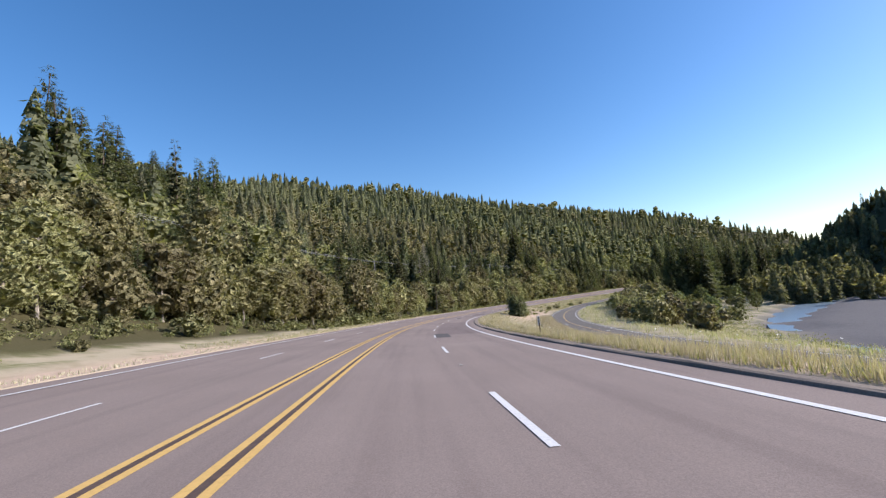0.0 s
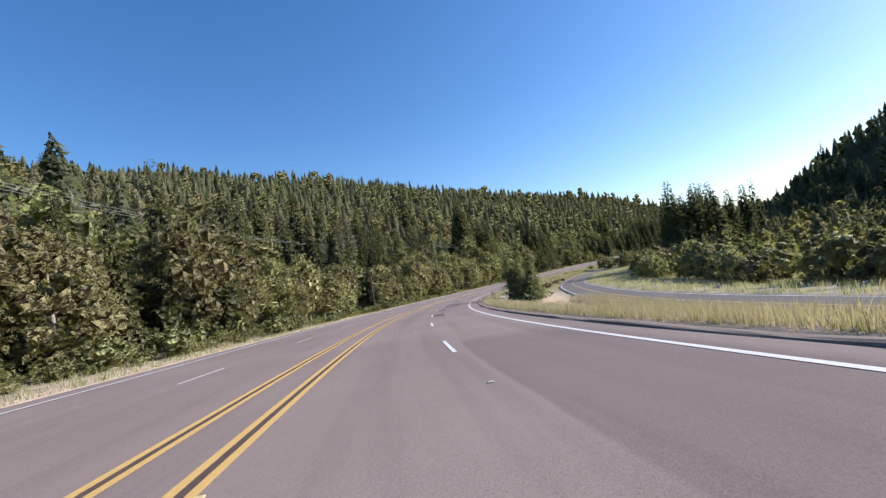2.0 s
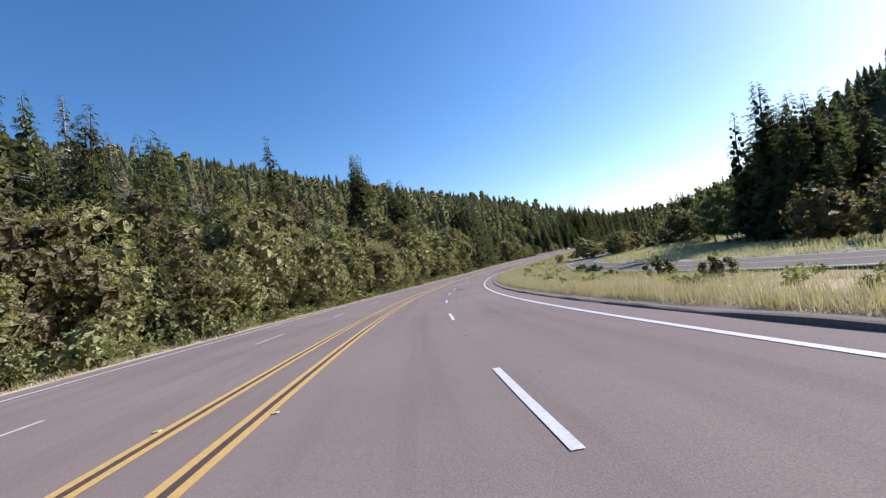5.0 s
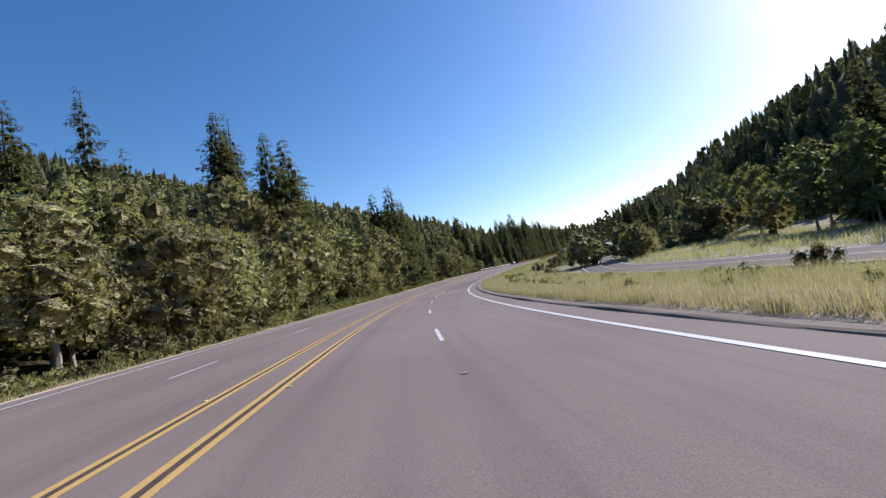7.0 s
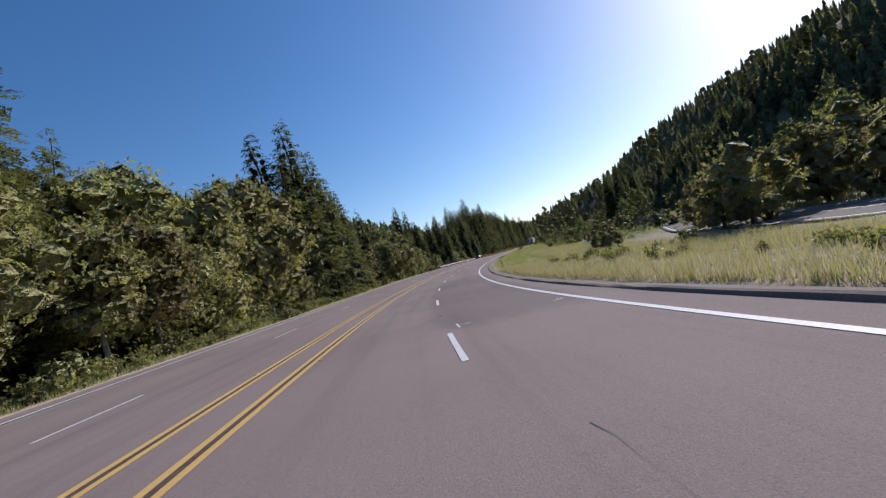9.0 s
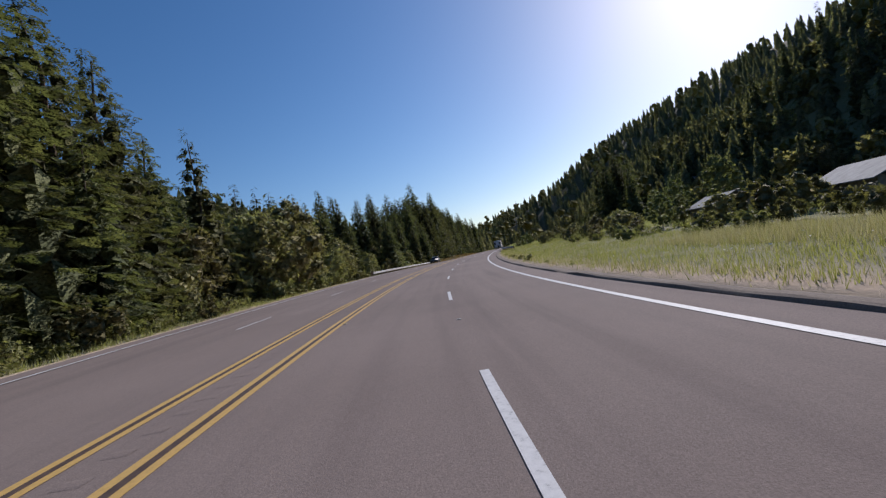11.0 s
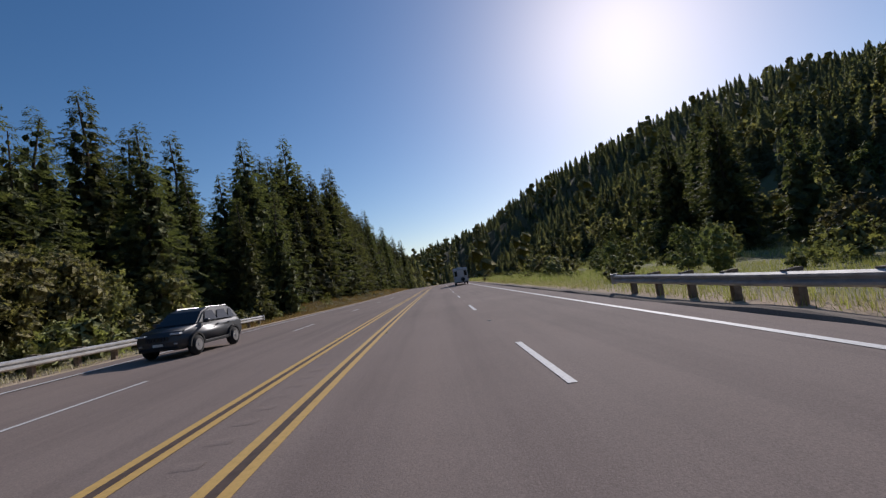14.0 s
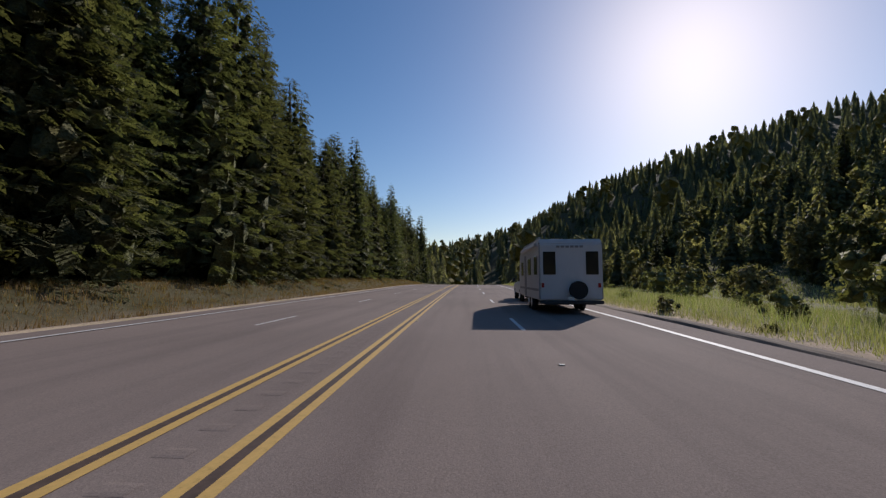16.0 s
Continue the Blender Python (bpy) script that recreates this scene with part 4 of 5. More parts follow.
# ---------------------------------------------------------------- right side: trees and brush
for key, s, u, sc, pick in (
        ("tall", 232, 62, 1.15, 0), ("tall", 225, 62, 1.0, 1), ("tall", 238, 70, 1.1, 0), ("tall", 243, 66, 1.0, 1), ("tall", 250, 70, 1.05, 0), ("tall", 234, 74, 1.15, 1), ("tall", 236, 66, 1.05, 1), ("tall", 229, 68, 1.0, 0), ("fir", 240, 60, 1.2, 2), ("tall", 246, 72, 1.1, 1), ("tall", 258, 74, 1.15, 0), ("fir", 226, 74, 1.3, 0),
        ("tall", 270, 74, 1.1, 1), ("tall", 274, 88, 1.05, 0), ("fir", 282, 84, 1.2, 0), ("fir", 252, 66, 0.95, 3), ("tall", 262, 82, 1.0, 0), ("fir", 290, 92, 1.3, 2), ("fir", 222, 66, 0.9, 1), ("willow", 256, 60, 1.0, 0), ("fir", 216, 62, 0.9, 3),
        ("round", 146, 53, 1.25, 0), ("round", 158, 44, 0.75, 1), ("round", 152, 49, 0.7, 0), ("round", 164, 47, 0.85, 1), ("round", 172, 45, 0.8, 0), ("round", 182, 48, 1.0, 1), ("round", 190, 52, 1.1, 0), ("round", 140, 58, 0.9, 1),
        ("round", 200, 50, 1.0, 0), ("round", 176, 56, 1.2, 1), ("round", 132, 62, 0.7, 0), ("round", 119, 44, 0.6, 0), ("round", 111, 42, 0.55, 1), ("round", 126, 46, 0.75, 0), ("round", 134, 48, 0.9, 1), ("round", 106, 47, 0.65, 0), ("round", 92, 44, 0.75, 1), ("round", 97, 48, 0.95, 0), ("round", 101, 44, 0.8, 1), ("round", 85, 50, 0.8, 0), ("round", 128, 54, 0.9, 1), ("round", 142, 50, 0.95, 0), ("willow", 112, 56, 0.5, 0), ("willow", 118, 62, 0.55, 1), ("round", 120, 60, 0.5, 1), ("willow", 136, 66, 0.45, 0), ("willow", 128, 70, 0.4, 1),
        ("round", 291, 30, 0.95, 0), ("round", 297, 31, 0.8, 1), ("round", 318, 60, 1.5, 0), ("round", 312, 62, 1.25, 1), ("round", 326, 62, 1.3, 0), ("willow", 270, 61, 1.0, 0), ("willow", 274, 66, 1.1, 1), ("willow", 262, 64, 0.8, 1), ("willow", 268, 70, 1.15, 0),
        ("oak", 298, 66, 1.2, 2), ("oak", 284, 62, 0.9, 0), ("round", 304, 54, 0.7, 0), ("round", 330, 46, 0.45, 1), ("round", 340, 56, 0.9, 0), ("willow", 346, 70, 0.9, 1), ("willow", 336, 74, 1.1, 0),
        ("tall", 474, 46, 0.95, 0), ("tall", 459, 45, 0.95, 1), ("tall", 466, 50, 0.95, 0), ("tall", 472, 53, 1.0, 1), ("fir", 480, 48, 1.0, 2), ("fir", 452, 50, 0.9, 0), ("oak", 485, 46, 1.0, 1), ("tall", 484, 58, 1.0, 1), ("fir", 492, 52, 1.1, 1),
        ("round", 383, 28, 0.42, 0), ("round", 388, 32, 0.45, 1), ("round", 394, 33, 0.4, 0), ("round", 404, 34, 0.6, 1), ("willow", 466, 73, 0.65, 0), ("willow", 456, 70, 0.6, 1), ("round", 420, 36, 0.45, 0), ("willow", 400, 44, 0.6, 0), ("willow", 386, 46, 0.7, 1),
        ("round", 453, 17.2, 0.38, 0), ("round", 457, 17.8, 0.42, 1), ("round", 449, 17.6, 0.34, 1), ("round", 532, 33, 0.7, 0), ("round", 537, 35, 0.65, 1), ("round", 520, 30, 0.4, 1), ("round", 470, 22, 0.3, 0), ("round", 490, 24, 0.45, 1), ("round", 505, 27, 0.5, 0),
        ("round", 560, 20, 0.5, 0), ("round", 440, 30, 0.55, 1), ("round", 430, 34, 0.6, 0), ("willow", 510, 48, 0.7, 1), ("willow", 495, 42, 0.55, 0), ("oak", 520, 50, 1.0, 3), ("round", 368, 21.5, 0.2, 0), ("round", 372, 22.5, 0.22, 1), ("round", 368, 24.5, 0.24, 0), ("round", 365, 25.5, 0.26, 1), ("round", 374, 27, 0.42, 0), ("round", 396, 23, 0.36, 1), ("round", 394, 25.5, 0.36, 0),
        ("round", 391, 26.5, 0.32, 1), ("round", 402, 18.5, 0.28, 0), ("willow", 366, 29, 0.36, 0), ("willow", 370, 33, 0.3, 1), ("round", 296, 40, 1.0, 1), ("round", 288, 39.5, 0.9, 0), ("round", 303, 43, 0.9, 1), ("round", 380, 36, 0.4, 0), ("round", 358, 32, 0.45, 1), ("round", 352, 36, 0.5, 0), ("willow", 417, 15, 0.19, 0), ("willow", 422, 16.5, 0.22, 1), ("willow", 427, 15.5, 0.2, 0), ("willow", 432, 16.5, 0.21, 1), ("willow", 438, 17.5, 0.2, 0), ("round", 446, 15.5, 0.3, 1)):
    plant(key, s, u, sc, pick, rnd=rnd)
for s in np.arange(110, 300, 5.0):          # willows and oaks along the river bank
    lo, hi = float(np.interp(s, *SIDE_U)) + 16, float(np.interp(s, *RIVER_U)) - 6
    plant("willow" if rnd.random() < 0.5 else "round", s + rnd.uniform(-2, 2), rnd.uniform(max(lo, hi - 22), hi), rnd.uniform(0.3, 0.6), rnd=rnd)
edge = []
for s in np.arange(200, 620, 5.0):          # wood edge at the foot of the mountain
    for k in range(5):
        u = float(np.interp(s, (200, 330, 450, 600), (98, 86, 70, 42))) + rnd.uniform(-8, 45)
        if k == 0 and s > 330 and rnd.random() < 0.6:
            plant("oak" if rnd.random() < 0.45 else "fir", s + rnd.uniform(-3, 3), u, rnd.uniform(0.5, 0.8), rnd=rnd)
        else:
            c = rnd.random() < 0.5
            edge.append((*at_ground(s + rnd.uniform(-2, 2), u, -0.5), rnd.uniform(8, 13) if c else rnd.uniform(6, 10), c))
far_forest("wood_edge", edge, 9, "mixed trees along the foot of the mountain", 2)
for s in np.arange(300, 560, 3.0):          # low brush over the flat
    for k in range(2):
        lo = float(np.interp(s, (300, 380, 450, 560), (26, 25, 20, 18)))
        brush(s, lo + rnd.uniform(0, 30) ** 1.05, rnd.uniform(0.7, 1.6), k == 0 and rnd.random() < 0.7)
for s in np.arange(338, 430, 2.2):          # scrub closing the meadow
    brush(s, 19.5 + rnd.uniform(0, 9), rnd.uniform(0.5, 1.2), rnd.random() < 0.35)
for s in np.arange(-10, 300, 6.0):          # river bank willow scrub
    brush(s, float(np.interp(s, *RIVER_U)) + rnd.uniform(-14, -4), rnd.uniform(1.0, 2.4), False)
    brush(s + 3, float(np.interp(s, *RIVER_U)) + rnd.uniform(-18, -5), rnd.uniform(1.0, 2.2), False)
for s in np.arange(425, 545, 4.0):          # scrub behind the kerb weeds
    brush(s, rnd.uniform(13, 19), rnd.uniform(0.35, 0.75), rnd.random() < 0.5)
for k in range(90):                         # low shrubs on the dry slope inside the bend
    s = rnd.uniform(135, 300)
    brush(s, rnd.uniform(14, 23), rnd.uniform(0.25, 0.6), False)
for s, u, sc in ((205, 23, 1.0), (212, 22, 0.8), (220, 24, 0.9), (170, 21, 0.7), (180, 22, 0.8), (190, 21, 0.7), (286, 22, 0.8), (300, 21, 1.0), (308, 24, 1.1), (316, 25, 1.2), (322, 27, 1.0),
                 (352, 10.5, 0.2), (358, 10.5, 0.18), (364, 10.5, 0.24), (347, 10.5, 0.26), (371, 10.4, 0.18), (355, 10.5, 0.14), (361, 10.4, 0.16), (340, 10.5, 0.15), (334, 10.5, 0.18), (33, 10.6, 0.3), (52, 10.6, 0.45), (468, 10.7, 0.3), (474, 10.6, 0.35), (446, 10.6, 0.24), (452, 10.6, 0.2), (437, -15.0, 0.95), (441.5, -14.3, 0.6), (432.5, -15.5, 0.8)):
    plant("bush", s, u, sc, rnd=rnd)

gt = np.random.RandomState(55)
thick = np.concatenate([leaf_cloud(np.array([x, y, z + 0.55 * sc]) + gt.normal(0, 0.55 * sc, (5, 3)) * (1, 1, 0.5), np.full(5, 0.6 * sc), 15, 0.19, gt) for x, y, z, sc in thicket])
tagged(new("thicket", quads_to("thicket", thick, M_BUSH[:1])), "low olive green brush under the trees and on the flat", "brush", kind="stuff")

# wind-shaped fir beside the kerb, several stems
M_LONE = leafy("olive_fir_needles", (0.11, 0.118, 0.062), (0.25, 0.25, 0.135), 0.3, 0.4, 10.0, 0.6)
g = np.random.RandomState(123)
crowns, inner_v, inner_f = [], [], []
for dx, dy, h, r, lean in ((0.0, 0.0, 9.4, 2.2, (-1.45, 0.6)), (0.9, -0.5, 7.0, 2.4, (0.2, 0.2)), (2.3, -1.2, 6.4, 2.4, (1.2, -0.3)), (1.2, 0.8, 5.8, 2.5, (0.2, 0.5)), (3.3, 0.1, 4.2, 2.0, (0.4, 0.2))):
    c = conifer_crown(h, r, int(h * 10), 38, 12, 0.03, 0.36, lean, full=0.85, fine=0.36)
    c[..., 0] += dx
    c[..., 1] += dy
    crowns.append(c)
    cv, cf = bough_core(h, r * 0.8, int(h * 10), 0.04, lean, 30, 0.85, 0.6)
    inner_f.append(cf + sum(len(k) for k in inner_v))
    inner_v.append(cv + np.array([dx, dy, 0]))
lone = new("leaning_fir")
cr = new("crown", quads_to("crown", np.concatenate(crowns), M_LONE, (np.concatenate(inner_v), np.concatenate(inner_f))))
cr.parent = lone
for k, (dx, dy, h) in enumerate(((0, 0, 9), (0.9, -0.5, 6.8), (2.3, -1.2, 5.8))):
    tk = new("trunk", trunk_mesh("trunk", h, 0.14, M_BARK, 200 + k, 0, ((-1.45, 0.6), (0.2, 0.2), (0.5, -0.3))[k]))
    tk.location = (dx, dy, 0)
    tk.parent = lone
lone.matrix_world = pose(*at_ground(126.6, 14.9, -0.1), 0, 0, -22) @ Matrix.Scale(0.96, 4)
tagged(lone, "wind-shaped dark fir with a leaning top beside the kerb", "tree")


# ---------------------------------------------------------------- grass
def tufts(name, pts, seed, mat, label, lo, hi, blades=6, width=0.022, spread=0.10):
    g = np.random.RandomState(seed)
    n = len(pts) * blades
    base = np.repeat(pts, blades, axis=0) + np.concatenate([g.normal(0, spread, (n, 2)), np.zeros((n, 1))], 1)
    h = g.uniform(lo, hi, n)
    a = g.uniform(0, 6.28, n)
    w = width * g.uniform(0.6, 1.4, n)
    side = np.stack([np.cos(a) * w, np.sin(a) * w, 0 * a], -1)
    tip = base + np.stack([g.normal(0, 0.22, n) * h, g.normal(0, 0.22, n) * h, h], -1)
    v = np.stack([base - side, base + side, tip], 1).reshape(-1, 3)
    me = mesh_from(name, v, np.arange(3 * n).reshape(-1, 3), mat)
    return tagged(new(name, me), label, "grass", kind="stuff")


def scatter(n, s0, s1, ulo, uhi, g, power=1.0):
    s = g.uniform(s0, s1, n)
    u = ulo + (uhi - ulo) * g.rand(n) ** power
    x, y = plan(s, u)
    return np.stack([x, y, ground_z(s, u) - 0.02], -1), s, u


g = np.random.RandomState(77)
p, s, u = scatter(36000, -8, 300, 10.0, 24.5, g, 2.2)
k = g.rand(len(s)) < np.interp(s, (0, 150, 230, 300), (0.80, 0.85, 0.75, 0.6))
bare = np.exp(-((s - 140) / 34) ** 2) * (u > 12.5) > g.rand(len(s)) * 1.1
keep = ~bare
p, s, u, k = p[keep], s[keep], u[keep], k[keep]
tufts("dry_grass", p[k], 1, M_STRAW, "pale dry grass along the verge", 0.12, 0.52, 7, 0.011, 0.16)
tufts("green_grass", p[~k], 2, M_GRASS, "green weeds mixed into the dry verge", 0.12, 0.40, 6, 0.012, 0.16)
p, s, u = scatter(24000, 300, 600, 10.2, 26, g, 1.5)
k = g.rand(len(s)) < np.where(u < 11.5, 0.5, 0.15)
tufts("dry_grass", p[k], 3, M_STRAW, "straw coloured grass at the kerb", 0.1, 0.34, 7, 0.011, 0.28)
tufts("green_grass", p[~k], 4, M_MEADOW, "bright green meadow grass behind the kerb", 0.1, 0.40, 7, 0.012, 0.28)
p, s, u = scatter(16000, -10, 560, 32, 70, g)
k = (np.interp(s, *SIDE_U) + 4.2 < u) | (np.interp(s, *SIDE_U) - 4.2 > u)
p, s = p[k], s[k]
k = g.rand(len(s)) < np.interp(s, (200, 330), (0.75, 0.35))
tufts("dry_grass", p[k], 5, M_STRAW, "tall dry grass beyond the side road", 0.3, 0.9, 6, 0.035, 0.4)
tufts("green_grass", p[~k], 6, M_GRASS, "tall green grass on the river flat", 0.3, 0.9, 6, 0.035, 0.4)
p, s, u = scatter(12000, 40, 600, -10.8, -19, g, 0.8)
weedy = (s < 360) & (g.rand(len(s)) < np.interp(s, (100, 230), (0.25, 0.85)))
tufts("green_grass", p[weedy], 7, M_GRASS, "weedy grass strip below the trees", 0.12, 0.5)
tufts("dry_grass", p[~weedy & (s < 425)], 8, M_STRAW, "dry grass strip below the trees", 0.08, 0.32)
tufts("russet_grass", p[s >= 425], 16, M_RUSSET, "russet dry grass on the bank below the firs", 0.1, 0.4)
p, s, u = scatter(7000, 430, 600, -10.6, -19, g)
tufts("russet_grass", p, 17, M_RUSSET, "thick russet grass under the firs", 0.1, 0.42, 6, 0.016, 0.25)
p, s, u = scatter(3600, 10, 430, -10.4, -15, g, 0.7)
tufts("dry_grass", p, 9, M_STRAW, "thin dry grass on the sandy verge", 0.06, 0.25)
p, s, u = scatter(11000, 120, 340, 16.5, 24.0, g)
keep = ~(np.exp(-((s - 140) / 34) ** 2) > g.rand(len(s)) * 0.8)
p, s = p[keep], s[keep]
k = g.rand(len(s)) < 0.75
tufts("dry_grass", p[k], 11, M_STRAW, "tall pale grass on top of the bank", 0.35, 0.85, 7, 0.011, 0.35)
tufts("green_grass", p[~k], 12, M_GRASS, "tall green weeds on top of the bank", 0.35, 0.8, 7, 0.011, 0.35)
p, s, u = scatter(6000, 20, 122, 22.0, 25.0, g)
tufts("dry_grass", p, 13, M_STRAW, "high straw screening the lower road", 0.6, 1.3, 6, 0.015, 0.35)
p, s, u = scatter(5200, 425, 600, 11.2, 19.0, g, 0.8)
k = g.rand(len(s)) < 0.4
tufts("dry_grass", p[k], 14, M_STRAW, "tall dry weeds along the kerb", 0.3, 0.8, 6, 0.012, 0.3)
tufts("green_grass", p[~k], 15, M_MEADOW, "tall green weeds along the kerb", 0.3, 0.85, 6, 0.013, 0.3)
# white flower heads over the grass
p, s, u = scatter(1500, -5, 330, 10.6, 24, g, 1.8)
M_FLOWER = plain("flower_heads", (0.75, 0.74, 0.66), 0.8, vary=0.1)
h = g.uniform(0.35, 0.7, len(p))
r = g.uniform(0.02, 0.045, len(p))
ang = np.arange(6) * math.pi / 3
ring = np.stack([np.cos(ang), np.sin(ang), 0 * ang], -1)
v = p[:, None, :] + ring[None] * r[:, None, None]
v[..., 2] += h[:, None] + g.normal(0, 0.012, v.shape[:2])
tagged(new("wild_carrot_flowers", mesh_from("wild_carrot_flowers", v.reshape(-1, 3), np.arange(6 * len(p)).reshape(-1, 6), M_FLOWER)), "white flat flower heads above the dry grass", "flowers", kind="stuff")



# ---------------------------------------------------------------- details of the pavement
def patch(s0, s1, u0, u1, skew=0.0, label="dark square asphalt repair patch"):
    n = 8
    g = np.random.RandomState(int(s0))
    top = [(s1 + g.normal(0, 0.05) + skew * (k / n), u0 + (u1 - u0) * k / n) for k in range(n + 1)]
    bot = [(s0 + g.normal(0, 0.05) + skew * (k / n), u0 + (u1 - u0) * k / n) for k in range(n + 1)]
    v = [on_road(s, u, 0.005) for s, u in top + bot]
    f = [(k, k + n + 1, k + n + 2, k + 1) for k in range(n)]
    piece("asphalt_patch", np.array(v), f, M_PATCH, road, label)


for a in ((30.0, 36.2, 4.02, 5.1), (94.3, 98.4, 4.1, 5.06), (106.8, 109.8, 4.12, 5.06), (193.6, 196.5, 4.4, 5.35), (137.5, 141.0, 4.15, 5.1)):
    patch(*a)


def survey_mark(points):
    """A sprayed white line on the asphalt."""
    gm = np.random.RandomState(len(points))
    for (s0, u0), (s1, u1) in zip(points, points[1:]):
        n = max(4, int(10 * math.hypot(s1 - s0, u1 - u0)))
        f = np.linspace(0, 1, n)
        d = math.hypot(s1 - s0, u1 - u0)
        w = 0.028 * gm.uniform(0.5, 1.3, n)
        a, b = s0 + (s1 - s0) * f, u0 + (u1 - u0) * f
        v = np.stack([np.stack([on_road(x - (u1 - u0) / d * k, y + (s1 - s0) / d * k, 0.006), on_road(x + (u1 - u0) / d * k, y - (s1 - s0) / d * k, 0.006)]) for x, y, k in zip(a, b, w)]).reshape(-1, 3)
        piece("paint_mark", v, grid_faces(n, 2), M_WHITE, road, "sprayed white survey mark")


survey_mark(((197.1, 6.8), (196.7, 5.65), (195.5, 5.62)))
survey_mark(((267.0, 4.3), (266.1, 4.32)))
survey_mark(((266.6, 4.3), (266.65, 4.65)))
survey_mark(((267.3, 7.2), (267.5, 7.55), (267.75, 7.4)))
M_CERAMIC = plain("ceramic", (0.42, 0.40, 0.36), 0.5, vary=0.15)
M_LENS = plain("amber_lens", (0.65, 0.52, 0.25), 0.3, vary=0.1)


def marker(s, u, mat):
    bm = bmesh.new()
    box(bm, -0.05, 0.05, -0.045, 0.045, 0.0, 0.015, 0.006)
    me = bpy.data.meshes.new("road_stud")
    bm.to_mesh(me)
    bm.free()
    me.materials.append(mat)
    return me


STUD_W, STUD_Y = marker(0, 0, M_CERAMIC), marker(0, 0, M_LENS)
for k in range(-1, 46):
    for me, u, s in ((STUD_W, 4.0, 8.18 + 12.864 * k + 4.7), (STUD_Y, 0.78, 14.6 * k + 3), (STUD_Y, -0.78, 14.6 * k + 3)):
        if -10 < s < 600 and (me is STUD_W or k % 2 == 0):
            ob = new("road_stud", me)
            ob.parent = road
            ob.matrix_local = pose(*on_road(s, u, 0.004), 0, 0, math.degrees(ip(s, HEAD)))

# rumble grooves milled between the yellow lines
bm = bmesh.new()
for s in np.arange(290, 520, 0.62):
    rows = [[bm.verts.new(on_road(s + ds, u, lift)) for u in (-0.14, -0.08, 0.08, 0.14)] for ds, lift in ((-0.10, 0.002), (-0.05, 0.006), (0.05, 0.006), (0.10, 0.002))]
    for i in range(3):
        for j in range(3):
            bm.faces.new((rows[i][j], rows[i][j + 1], rows[i + 1][j + 1], rows[i + 1][j]))
tagged(part("rumble_strip", bm, M_ROAD, road, "milled rumble grooves between the yellow lines"), kind="stuff")

# cracks and an open seam along the lane joint
gc = np.random.RandomState(8)


def crack(s0, s1, u0, u1, wide=0.008, wild=0.09):
    n = max(6, int((abs(s1 - s0) + abs(u1 - u0) * 3) / 0.35))
    s = np.linspace(s0, s1, n)
    u = np.linspace(u0, u1, n) + np.cumsum(gc.normal(0, wild, n)) * 0.45 + gc.normal(0, 0.02, n)
    w = wide * np.clip(gc.normal(0.45, 0.5, n), 0.0, 1.3)
    v = np.stack([np.stack([on_road(a, b - c, 0.005), on_road(a, b + c, 0.005)]) for a, b, c in zip(s, u, w)]).reshape(-1, 3)
    piece("crack", v, grid_faces(n, 2), M_CRACK, road)


M_CRACK = plain("crack_filler", (0.11, 0.098, 0.095), 0.9, vary=0.3)
for a in ((236, 246, 4.15, 4.2), (14, 24, 6.6, 7.3), (16, 26, 6.2, 7.0), (22, 32, 6.8, 7.2), (46, 48, 4.6, 6.4)):
    crack(*a)
for k in range(14):
    s = gc.uniform(0, 300)
    crack(s, s + gc.uniform(0.5, 2.5), gc.uniform(4.3, 5.2), gc.uniform(4.4, 6.4), 0.008)

# ---------------------------------------------------------------- guard rails
M_GALV = plain("galvanised_steel", (0.42, 0.415, 0.405), 0.55, 0.45, 0.25, 2.5)
M_POST = plain("weathered_post", (0.20, 0.16, 0.12), 0.9, vary=0.4, scale=6)
POST_BM = bmesh.new()
box(POST_BM, -0.1, 0.1, -0.08, 0.08, -0.3, 0.82, 0.01)
POST_ME = bpy.data.meshes.new("post")
POST_BM.to_mesh(POST_ME)
POST_BM.free()
POST_ME.materials.append(M_POST)
BLOCK_BM = bmesh.new()
box(BLOCK_BM, -0.1, 0.1, -0.075, 0.075, 0.42, 0.8, 0.008)
BLOCK_ME = bpy.data.meshes.new("block")
BLOCK_BM.to_mesh(BLOCK_ME)
BLOCK_BM.free()
BLOCK_ME.materials.append(M_POST)


